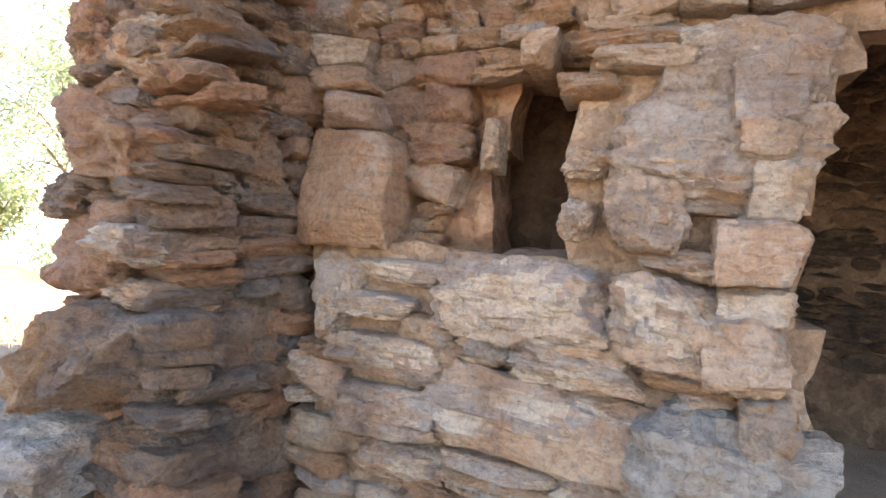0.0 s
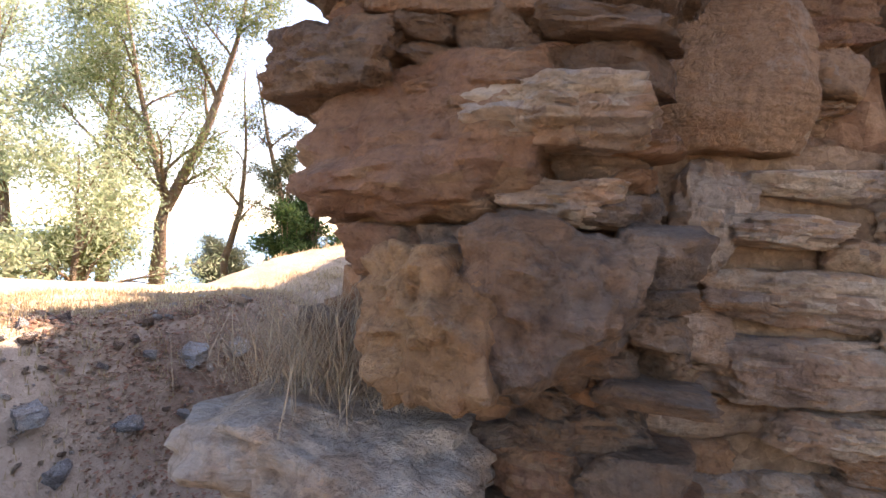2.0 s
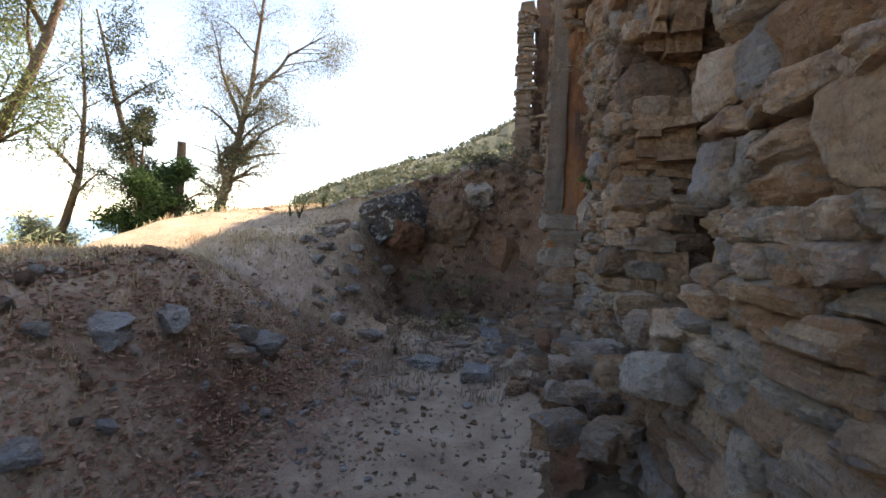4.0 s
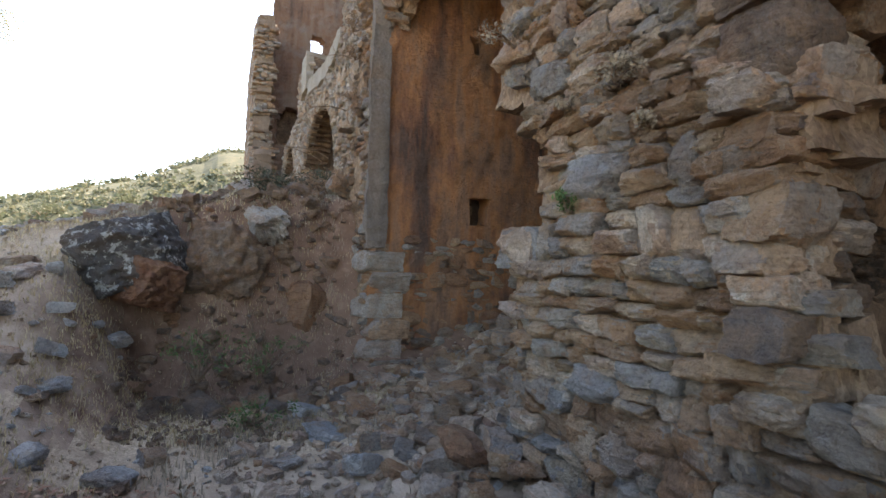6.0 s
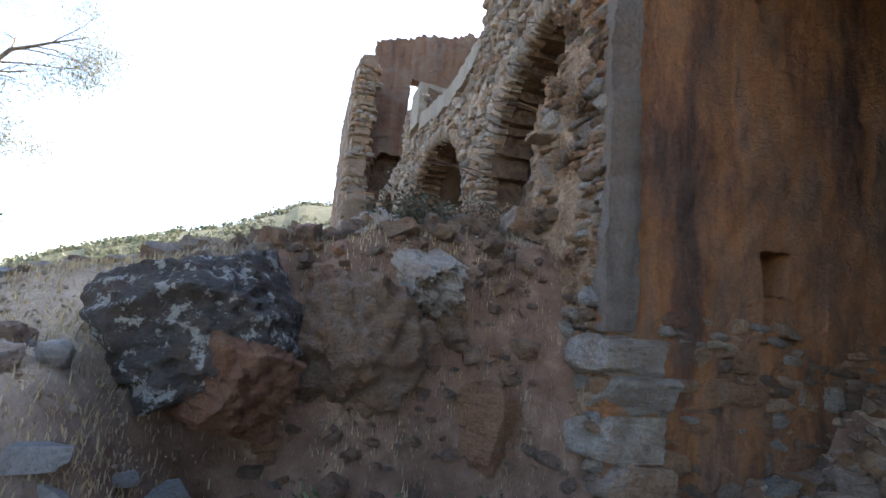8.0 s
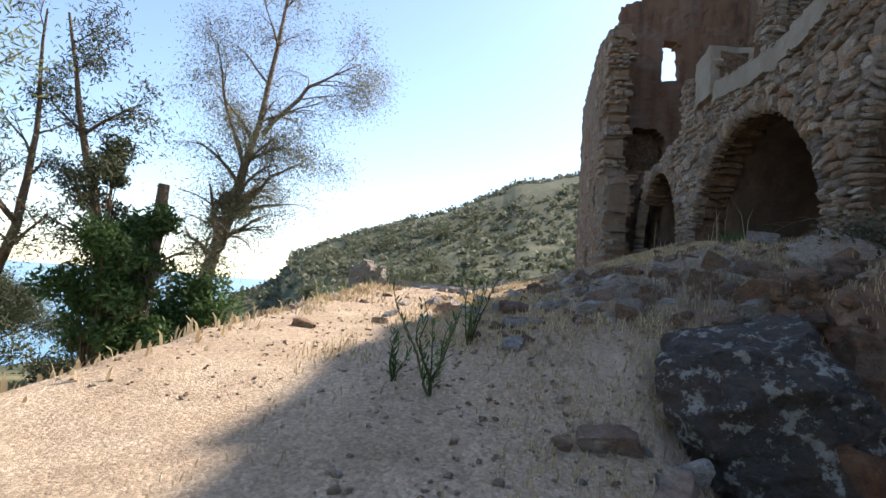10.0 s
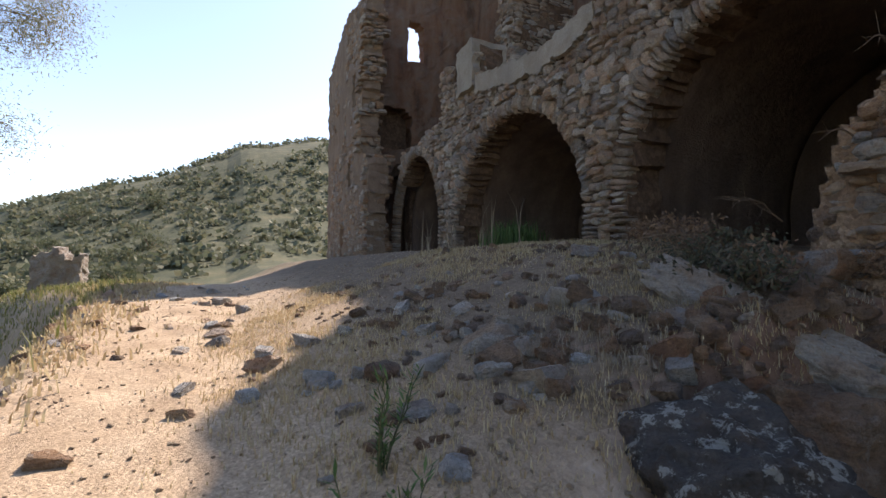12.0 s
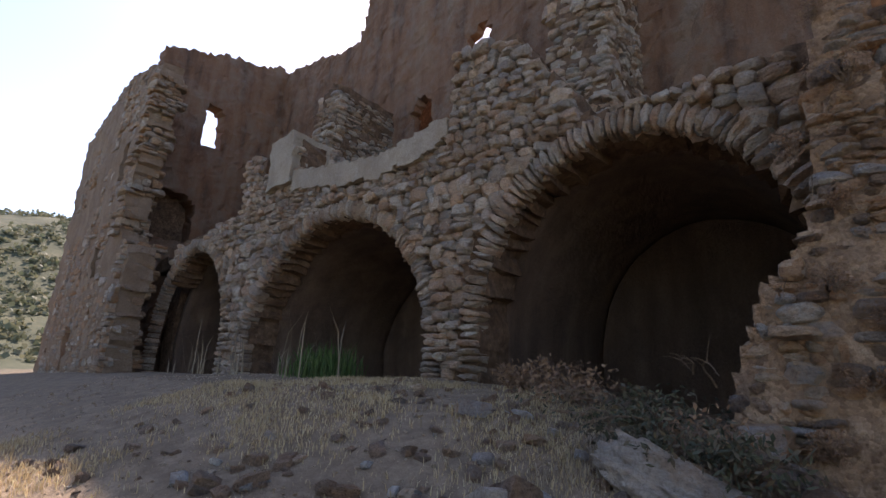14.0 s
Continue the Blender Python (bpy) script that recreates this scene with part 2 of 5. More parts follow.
def stone_shape(seed, cuts, jag, chips=2):
    """A rough squared stone in the unit box."""
    r = random.Random(seed)
    bm = bmesh.new()
    bmesh.ops.create_cube(bm, size=1.0)
    bmesh.ops.subdivide_edges(bm, edges=bm.edges[:], cuts=cuts, use_grid_fill=True)
    planes = []
    for sx in (-1, 1):
        for sz in (-1, 1):
            planes.append((Vector((sx * r.uniform(0.6, 1.4), r.uniform(-0.3, 0.3), sz)).normalized(), r.uniform(0.56, 0.76)))
            planes.append((Vector((sx, -r.uniform(0.6, 1.5), r.uniform(-0.4, 0.4) + 0.3 * sz)).normalized(), r.uniform(0.54, 0.72)))
            planes.append((Vector((0.3 * sx, -r.uniform(0.6, 1.5), sz)).normalized(), r.uniform(0.54, 0.70)))
    planes.append((Vector((r.uniform(-0.4, 0.4), -1, r.uniform(-0.4, 0.4))).normalized(), r.uniform(0.40, 0.5)))
    for _ in range(chips):
        planes.append((Vector((r.gauss(0, 1), -abs(r.gauss(0, 1)), r.gauss(0, 0.8))).normalized(), r.uniform(0.45, 0.62)))
    taper, lean, warp = r.uniform(-0.22, 0.22), r.uniform(-0.2, 0.2), r.uniform(-0.25, 0.25)
    off = Vector((seed * 3.1, seed * 1.7, 0))
    for vert in bm.verts:
        p = vert.co.copy()
        for nrm, dist in planes:
            over = p.dot(nrm) - dist
            if over > 0:
                p = p - nrm * over
        p = Vector((p.x * (1 + taper * p.z) + lean * p.z, p.y, p.z * (1 + warp * p.x) + 0.3 * warp * p.x))
        n1, n2, n3 = wob(*(p * 2.1 + off)), wob(*(p * 5.5 + off)), wob(*(p * 12 + off))
        ridge = abs(wob(*(p * 3.3 - off))) - 0.25
        leaf = wob(p.x * 2.2 + seed, p.y * 2.2, p.z * 11.0)
        p = p + p.normalized() * jag * (0.26 * n1 + 0.2 * n2 + 0.22 * n3 + 0.3 * ridge) + Vector((p.x, p.y, 0.25 * p.z)) * jag * 0.2 * leaf
        vert.co = p
    bm.verts.index_update()
    verts = np.array([vert.co[:] for vert in bm.verts])
    faces = [tuple(vv.index for vv in f.verts) for f in bm.faces]
    bm.free()
    return verts, faces


BOLD = [stone_shape(300 + i, 21, 0.26) for i in range(18)]
FINE = [stone_shape(i, 9, 0.23) for i in range(18)]
MIDDLE = [stone_shape(40 + i, 4, 0.2, 9) for i in range(14)]
COARSE = [stone_shape(70 + i, 1, 0.10) for i in range(12)]
SQUARED = [stone_shape(500 + i, 12, 0.10, 0) for i in range(18)]
MESHES = {}


def stone_mesh(kind, index, mat):
    key = (id(kind), index, mat.name)
    if key not in MESHES:
        verts, faces = kind[index]
        MESHES[key] = mesh_from("stone", [tuple(p) for p in verts], faces, mat, True)
        MESHES[key].set_sharp_from_angle(angle=radians(24))
    return MESHES[key]


def joined_stones(name, kind, specs, mat):
    allv, loops, counts, base = [], [], [], 0
    for index, m in specs:
        verts, faces = kind[index]
        mm = np.array(m)
        allv.append(verts @ mm[:3, :3].T + mm[:3, 3])
        for f in faces:
            counts.append(len(f))
            loops.extend([base + i for i in f])
        base += len(verts)
    me = bpy.data.meshes.new(name)
    if allv:
        co = np.concatenate(allv)
        me.vertices.add(len(co))
        me.vertices.foreach_set("co", co.ravel())
        me.loops.add(len(loops))
        me.loops.foreach_set("vertex_index", np.array(loops, dtype=np.int32))
        me.polygons.add(len(counts))
        starts = np.concatenate(([0], np.cumsum(counts)[:-1])).astype(np.int32)
        me.polygons.foreach_set("loop_start", starts)
        me.update(calc_edges=True)
        me.shade_smooth()
        me.set_sharp_from_angle(angle=radians(24))
    me.materials.append(mat)
    return new(name, me)


def lay(parent, kind, specs, mats, limit=290, name="stone"):
    """Stones as parts of their wall: those first in the list one by one, the rest joined."""
    r = random.Random(len(specs) + 5)
    rest = {}
    for n, (index, m) in enumerate(specs):
        if m.determinant() < 0:
            m = m @ Matrix.Diagonal((-1, 1, 1, 1))
        mat = mats[r.randrange(len(mats))]
        if n < limit:
            ob = new(name, stone_mesh(kind, index, mat))
            ob.matrix_world = m
            ob.parent = parent
        else:
            rest.setdefault(mat.name, (mat, []))[1].append((index, m))
    for mat, group in rest.values():
        ob = joined_stones(name + "s", kind, group, mat)
        ob.parent = parent
        tagged(ob, kind="stuff")


def courses(m, kind, a0, a1, z0, z1, mask, heights, widths, seed, depth=0.3, proud=0.05, tilt=3.0, wave=0.05, gap=0.0, facing=0.0):
    """Random rubble in rough courses on the face of a wall."""
    r = random.Random(seed)
    out, z = [], z0
    while z < z1:
        h = r.uniform(*heights) if r.random() < 0.6 else heights[0] + (heights[1] - heights[0]) * r.random() ** 3
        a = a0 - r.random() * widths[0]
        while a < a1:
            w = r.uniform(*widths) * (0.7 + 0.5 * h / heights[1])
            rows = 2 if (h > 0.6 * heights[1] and r.random() < 0.35) else 1
            for q in range(rows):
                hh = h / rows
                cz = z + hh * (q + 0.5) + wave * wob(a * 0.9, z * 1.3, seed)
                ca = a + w / 2
                if mask(ca, cz):
                    dp = depth * r.uniform(0.7, 1.2)
                    out_d = facing - r.uniform(-0.3, 1.0) * proud + dp / 2
                    loc = m @ Vector((ca, out_d, cz))
                    rot = m.to_3x3().to_4x4() @ pose(0, 0, 0, r.uniform(-tilt, tilt), r.uniform(-tilt, tilt), r.uniform(-tilt, tilt))
                    turn = pose(0, 0, 0, 0, 180 * r.randrange(2), 0)
                    sc = Matrix.Diagonal(((w - gap) * 1.03, dp, (hh - gap) * 1.06, 1))
                    out.append((r.randrange(len(kind)), Matrix.Translation(loc) @ rot @ sc @ turn))
            a += w
        z += h
    return out


def boulder(name, loc, size, mat, seed, turn=(0, 0, 0), label="", category="rock", cuts=14, group="", jag=0.3):
    verts, faces = stone_shape(900 + seed, cuts, jag, 5)
    me = mesh_from(name, [tuple(p) for p in verts], faces, mat, True)
    me.set_sharp_from_angle(angle=radians(26))
    ob = new(name, me)
    ob.matrix_world = Matrix.Translation(loc) @ pose(0, 0, 0, *turn) @ Matrix.Diagonal((*size, 1))
    return tagged(ob, label, category, group)


# ---- ground ----
def bank_top(s):
    return float(np.interp(s, [-40, -6, 4, 6.2, 7.7, 9.1, 12, 20, 30, 50], [0.6, 0.7, 0.5, 0.33, 0.75, 1.0, 1.25, 1.7, 1.6, 0.9]))


def ground_z(x, y):
    p = Vector((x, y, 0)) - W0
    s, d = p.dot(U), p.dot(N)
    alley = float(np.interp(s, [-6, -1.5, -0.6, 0.6, 4, 8], [0.1, 0.1, -0.25, -0.78, -0.78, -0.62]))
    alley = alley + 0.35 * step(0.0, 2.0, d) * step(1.0, -1.2, s) + 0.22 * step(-1.0, -0.1, d) * step(0.5, 2.0, s)
    if d > 0.2 and 5.2 < s < 9.2:
        alley = -0.35 + 0.42 * (d - 0.0) * step(0, 2.5, d)
    elif d > 0.5 and 0.5 < s <= 5.2:
        alley = 0.15
    edge = float(np.interp(s, [-3, 0, 4, 5.2, 6.3, 8, 10], [-4.2, -3.3, -3.6, -4.4, -5.0, -3.4, -3.4]))
    low = float(np.interp(s, [-3, 0, 5.0, 6.2, 8], [-2.8, -2.15, -2.5, -2.4, -2.3]))
    t = step(low, edge, d)
    z = alley + (bank_top(s) - alley) * t
    top = float(np.interp(s, [9, 10.3, 12, 14, 40], [1.9, 2.15, 2.5, 2.66, 2.66]))
    m = step(8.55 + 0.25 * wob(d * 1.5), 9.6, s)
    b = bank_top(s)
    if s > 8.2:
        mound = float(np.interp(d, [-60, -4.9, -3.6, -1.6, 0.5], [b, b, b + 0.3 * (top - b), b + 0.85 * (top - b), top]))
        z = z + (mound - z) * m
    # the fields fall away beside the path
    fall = step(-6.4, -10.2, d + 0.10 * max(0.0, s - 12) + 0.35 * max(0.0, s - 24)) * step(3.0, 11.0, s)
    z -= 5.6 * fall
    r = math.hypot(x, y)
    if r > 30:
        z += -2.5 * step(30, 70, r) * step(0, -30, d)
        hill = step(60, 170, y) * max(0.0, x + 24 + 8 * wob(x * 0.018, y * 0.018)) * 0.5
        hill = 90 * (1 - math.exp(-hill / 90)) + 2.0 * wob(x * 0.05, y * 0.05) * step(60, 120, y)
        z += hill
        z -= 14 * step(-14, -60, x - 0.12 * (y - 60)) * step(50, 90, r)
        z -= 30 * step(230, 330, r) * step(20, -20, x)
    rough = step(8.2, 8.8, s) * step(10.6, 9.6, s) * step(-3.2, -2.6, d) + 0.6 * step(low + 0.1, low - 0.5, d) * step(edge - 0.2, edge + 0.4, d) * step(8, 7, s)
    z += rough * (0.16 * wob(x * 2.6, y * 2.6) + 0.10 * wob(x * 6, y * 6))
    z += 0.05 * wob(x * 0.9, y * 0.9) + 0.025 * wob(x * 3.1, y * 3.1) + 0.6 * wob(x * 0.06, y * 0.06, 2) * step(18, 40, r)
    return z


def ease(lo, hi, fine_lo, fine_hi, res, grow):
    xs = list(np.arange(fine_lo, fine_hi + 1e-6, res))
    step_len, x = res, fine_hi
    while x < hi:
        step_len *= grow
        x += step_len
        xs.append(x)
    step_len, x = res, fine_lo
    while x > lo:
        step_len *= grow
        x -= step_len
        xs.insert(0, x)
    return xs


ground_mat, gnt, gb = material("dry ground", 0.95, 0.15)
gpos = coords(gnt)
g_mid, g_fine, g_broad = noise_tex(gnt, gpos, 1.7, 8, 0.65), noise_tex(gnt, gpos, 55, 6, 0.7), noise_tex(gnt, gpos, 0.09, 6, 0.6)
g_col = ramp(gnt, g_mid, [(0.3, (0.37, 0.272, 0.183)), (0.48, (0.47, 0.355, 0.245)), (0.65, (0.55, 0.43, 0.305))])
peb = gnt.nodes.new("ShaderNodeTexVoronoi")
peb.inputs["Scale"].default_value = 52
gnt.links.new(gpos, peb.inputs["Vector"])
g_col = mixed(gnt, 0.55, g_col, ramp(gnt, peb.outputs["Color"], [(0.25, (0.6, 0.58, 0.55)), (0.8, (1.25, 1.22, 1.2))]), "MULTIPLY")
g_col = mixed(gnt, 0.8, g_col, ramp(gnt, g_fine, [(0.3, (0.6, 0.57, 0.54)), (0.7, (1.2, 1.2, 1.2))]), "MULTIPLY")
far = ramp(gnt, noise_tex(gnt, gpos, 0.22, 10, 0.72), [(0.36, (0.05, 0.056, 0.034)), (0.5, (0.08, 0.084, 0.05)), (0.62, (0.12, 0.112, 0.066)), (0.78, (0.2, 0.165, 0.10))])
sep = gnt.nodes.new("ShaderNodeSeparateXYZ")
gnt.links.new(gnt.nodes.new("ShaderNodeNewGeometry").outputs["True Normal"], sep.inputs[0])
soil = ramp(gnt, noise_tex(gnt, gpos, 4.0, 8, 0.7), [(0.35, (0.34, 0.25, 0.18)), (0.55, (0.47, 0.36, 0.27)), (0.7, (0.56, 0.45, 0.35))])
bare = ramp(gnt, maths(gnt, "ADD", sep.outputs[2], maths(gnt, "MULTIPLY", maths(gnt, "SUBTRACT", g_mid, 0.5), 0.35)), [(0.72, (1, 1, 1)), (0.9, (0, 0, 0))])
aside = gnt.nodes.new("ShaderNodeVectorMath")
aside.operation = "DOT_PRODUCT"
aside.inputs[1].default_value = (0.9166, -0.3998, 0)
gnt.links.new(gpos, aside.inputs[0])
across = maths(gnt, "ADD", maths(gnt, "MULTIPLY", aside.outputs["Value"], 0.05), maths(gnt, "MULTIPLY", g_mid, 0.11))
ahead = gnt.nodes.new("ShaderNodeVectorMath")
ahead.operation = "DOT_PRODUCT"
ahead.inputs[1].default_value = (0.3998, 0.9166, 0)
gnt.links.new(gpos, ahead.inputs[0])
along = maths(gnt, "ADD", maths(gnt, "MULTIPLY", ahead.outputs["Value"], 0.05), maths(gnt, "MULTIPLY", g_mid, 0.05))
turf = ramp(gnt, noise_tex(gnt, gpos, 6.0, 8, 0.72), [(0.34, (0.085, 0.06, 0.042)), (0.5, (0.15, 0.108, 0.074)), (0.68, (0.25, 0.19, 0.135))])
g_col = mixed(gnt, maths(gnt, "MULTIPLY", ramp(gnt, maths(gnt, "ADD", across, 0.5), [(0.21, (0, 0, 0)), (0.27, (0.85, 0.85, 0.85))]), ramp(gnt, along, [(0.5, (0, 0, 0)), (0.56, (1, 1, 1))])), g_col, turf)
trod = ramp(gnt, noise_tex(gnt, gpos, 2.4, 9, 0.72), [(0.34, (0.225, 0.16, 0.115)), (0.5, (0.335, 0.25, 0.18)), (0.68, (0.44, 0.34, 0.255))])
g_col = mixed(gnt, maths(gnt, "MULTIPLY", ramp(gnt, maths(gnt, "ADD", across, 0.5), [(0.26, (0, 0, 0)), (0.32, (0.95, 0.95, 0.95))]), ramp(gnt, along, [(0.1, (0, 0, 0)), (0.22, (1, 1, 1)), (0.38, (1, 1, 1)), (0.44, (0, 0, 0))])), g_col, trod)
leafy = ramp(gnt, noise_tex(gnt, gpos, 3.0, 8, 0.7), [(0.35, (0.12, 0.075, 0.05)), (0.55, (0.20, 0.13, 0.088)), (0.7, (0.30, 0.21, 0.15))])
g_col = mixed(gnt, maths(gnt, "MULTIPLY", ramp(gnt, maths(gnt, "ADD", across, 0.5), [(0.195, (0, 0, 0)), (0.235, (0.9, 0.9, 0.9)), (0.285, (0.9, 0.9, 0.9)), (0.345, (0, 0, 0))]), ramp(gnt, along, [(0.16, (0, 0, 0)), (0.22, (1, 1, 1)), (0.39, (1, 1, 1)), (0.44, (0, 0, 0))])), g_col, leafy)
field = ramp(gnt, noise_tex(gnt, gpos, 0.5, 8, 0.7), [(0.36, (0.09, 0.10, 0.035)), (0.5, (0.19, 0.175, 0.07)), (0.64, (0.33, 0.26, 0.13))])
g_col = mixed(gnt, ramp(gnt, maths(gnt, "ADD", across, 0.7), [(0.215, (1, 1, 1)), (0.275, (0, 0, 0))]), g_col, field)
red_soil = ramp(gnt, noise_tex(gnt, gpos, 5.0, 8, 0.7), [(0.35, (0.12, 0.07, 0.048)), (0.55, (0.19, 0.115, 0.08)), (0.7, (0.29, 0.195, 0.135))])
soil = mixed(gnt, maths(gnt, "MULTIPLY", ramp(gnt, maths(gnt, "ADD", across, 0.5), [(0.26, (0, 0, 0)), (0.3, (1, 1, 1))]), ramp(gnt, along, [(0.16, (0, 0, 0)), (0.23, (1, 1, 1))])), soil, red_soil)
g_col = mixed(gnt, bare, g_col, soil)
length = gnt.nodes.new("ShaderNodeVectorMath")
length.operation = "LENGTH"
gnt.links.new(gpos, length.inputs[0])
g_col = mixed(gnt, ramp(gnt, maths(gnt, "MULTIPLY", length.outputs["Value"], 0.01), [(0.28, (0, 0, 0)), (0.55, (1, 1, 1))]), g_col, far)
gnt.links.new(g_col, gb.inputs["Base Color"])
bump(gnt, gb, [g_fine, maths(gnt, "MULTIPLY", g_mid, 1.0), maths(gnt, "MULTIPLY", peb.outputs["Distance"], -0.45)], 0.7, 0.02)

gs, gd = ease(-900, 1500, -3.0, 14.5, 0.11, 1.09), ease(-1200, 1200, -7.0, 1.0, 0.11, 1.09)
gverts = []
for sv in gs:
    for dv in gd:
        p = at(sv, dv)
        gverts.append((p.x, p.y, ground_z(p.x, p.y)))
nd = len(gd)
gfaces = [(i * nd + j, i * nd + j + 1, (i + 1) * nd + j + 1, (i + 1) * nd + j) for i in range(len(gs) - 1) for j in range(nd - 1)]
ground = tagged(new("ground", mesh_from("ground", gverts, [f[::-1] for f in gfaces], ground_mat, True)), "dry trodden earth with gravel and straw, sloping up beside the ruin", "ground", kind="structure")

sea_mat, snt, sb = material("sea water", 0.25, 0.5)
sb.inputs["Base Color"].default_value = (0.07, 0.20, 0.34, 1)
bump(snt, sb, [noise_tex(snt, coords(snt), 0.35, 4)], 0.3, 0.3)
sea = tagged(new("water", mesh_from("water", [(-4500, -800, -9), (4500, -800, -9), (4500, 4800, -9), (-4500, 4800, -9)], [(0, 1, 2, 3)], sea_mat)), "calm blue sea reaching the horizon", "sea", kind="structure")


# ---- long west wall: pier, slit doorway, overhanging arch head ----
def arch(a, z, mid, half, spring, rise):
    """Whether a point lies in an arched opening."""
    if abs(a - mid) >= half:
        return False
    return z < spring + rise * math.sqrt(max(0.0, 1 - ((a - mid) / half) ** 2))


def west_mask(a, z):
    j = 0.10 * wob(a * 2.3, z * 2.3) + 0.06 * wob(a * 6, z * 6, 2)
    if a < 0.45 + j + 0.25 * step(1.2, 0.7, z):
        return False
    if 2.14 + 0.6 * j < a < 3.5 + 1.5 * j + 0.14 * wob(z * 3) - 0.12 * step(1.2, 1.5, z) and 0.36 + j < z < 2.9 - 0.5 * (a - 2.7) ** 2:
        return False
    if a > 5.5 + j + (0.25 if z > 2.0 else 0) and a < 8.9:
        if arch(a, z, 7.25, 1.72 + j, 3.0, 2.1):
            return False
    if 1.15 < z < 2.16 and a > 5.12 + j + 0.25 * step(1.7, 2.16, z):
        return a > 9
    if a < 5.7 and z < 1.15 and a > 5.52 + j:
        return False
    return a < 8.95 and z < 4.4 + 0.5 * wob(a * 0.8) + 0.25 * a + j


wall_west = wall_body("wall_west", MAIN, 0.0, 9.2, -1.2, 7.2, 0.09, 0.2, west_mask, mortar, 0.07, 0.05)
west_core = wall_body("core", MAIN, 0.8, 9.2, -1.2, 7.2, 0.21, 0.42, lambda a, z: west_mask(a, z) and not (1.3 < a < 2.5 and z < 3.0), mortar, 0.1, 0.05)
west_core.parent = wall_west
tagged(wall_west, "ruined rubble wall of tan and grey stone with earthy mortar", "wall", kind="structure")
W_KEEP = lambda a, z: west_mask(a, z) and west_mask(a - 0.05, z) and west_mask(a + 0.05, z)
specs = courses(MAIN, FINE, 0.4, 5.7, -1.0, 2.6, W_KEEP, (0.08, 0.26), (0.12, 0.37), 11, 0.26, 0.07, 5.0, 0.08, 0.0)
specs.sort(key=lambda q: (MAIN.inverted() @ q[1].translation).z > 2.0 or (MAIN.inverted() @ q[1].translation).x < 2.0)
lay(wall_west, FINE, specs, [stone_warm, stone_warm, stone_pale, stone_grey])
lay(wall_west, MIDDLE, courses(MAIN, MIDDLE, 0.4, 9.0, 2.6, 6.6, W_KEEP, (0.1, 0.28), (0.16, 0.5), 12, 0.3, 0.06), [stone_warm, stone_pale, stone_warm], 0)

JAMB = frame_of(at(3.47, 0.02), N, U)
lay(wall_west, FINE, courses(JAMB, FINE, 0.0, 0.40, 0.3, 2.9, lambda a, z: True, (0.12, 0.3), (0.16, 0.34), 14, 0.26, 0.07, 6.0, 0.06, facing=0.02), [stone_warm, stone_pale, stone_dusk], 80)

# ---- cross wall with the slot window, facing the start of the walk ----
CROSS = frame_of(Vector((-0.725, 2.235, 0)), Vector((0.985, -0.17, 0)), Vector((0.17, 0.985, 0)))


def cross_mask(a, z):
    j = 0.06 * wob(a * 3, z * 3, 5)
    if 0.9 + j + 0.06 * (z - 1.6) < a < 1.22 + j and 1.62 + j < z < 2.36 + j:
        return False
    edge = 1.88 + j + 0.05 * math.sin(z * 6) + 0.45 * step(2.0, 3.2, z)
    if a > edge:
        return z < 3.5 + j and not arch(a, z, 3.35, 1.5 + j, 2.0, 0.75)
    return -0.3 < a and z < 3.5 + j


def low_cross(a, z):
    return a > 0.12 and cross_mask(a, z) and (z < 1.62 or a > 1.22)


wall_cross = wall_body("wall_cross", CROSS, -0.4, 6.4, -0.4, 3.6, 0.10, 0.42, low_cross, mortar, 0.06, 0.04)
tagged(wall_cross, "rubble cross wall with a slot window and ledge", "wall", kind="structure")
wall_niche = wall_body("wall_niche", CROSS, -0.4, 1.4, -0.4, 3.6, 0.28, 0.6, lambda a, z: cross_mask(a, z) and (z > 1.5 or a < 0.5), earth_wall, 0.06, 0.06)
tagged(wall_niche, "recessed rubble wall above a ledge, pierced by a slot", "wall", kind="structure")


def laid(m, a, z, w, h, n, d=0.0, depth=0.3, mat=None, turn=(0, 0, 0)):
    """A chosen stone on a wall's face."""
    return n % 18, m @ pose(a, d + depth / 2, z, *turn) @ Matrix.Diagonal((w, depth, h, 1))


BIG = ((1.04, 1.47, 0.62, 0.29, -0.07, -2), (1.54, 1.44, 0.36, 0.27, -0.10, 6), (1.45, 1.79, 0.24, 0.24, -0.09, 3), (1.70, 2.23, 0.44, 0.32, -0.04, 7),
       (1.62, 2.0, 0.54, 0.30, -0.06, 9), (1.26, 1.95, 0.15, 0.10, -0.06, 2), (1.23, 1.76, 0.12, 0.14, -0.03, 0), (1.11, 1.06, 0.80, 0.28, -0.05, 3),
       (1.24, 1.27, 0.42, 0.15, -0.05, 1), (0.51, 0.99, 0.52, 0.18, -0.05, -2), (0.47, 1.40, 0.32, 0.10, -0.04, 2), (1.63, 1.63, 0.36, 0.10, -0.05, 0),
       (0.27, 1.42, 0.22, 0.34, 0.0, 0), (1.7, 0.94, 0.5, 0.46, -0.14, -4), (0.5, 1.2, 0.5, 0.16, -0.02, 2), (0.62, 0.8, 0.36, 0.15, -0.03, 4))


def clear_of_big(a, z):
    return all(abs(a - q[0]) > q[2] * 0.5 + 0.02 or abs(z - q[1]) > q[3] * 0.5 + 0.015 for q in BIG)


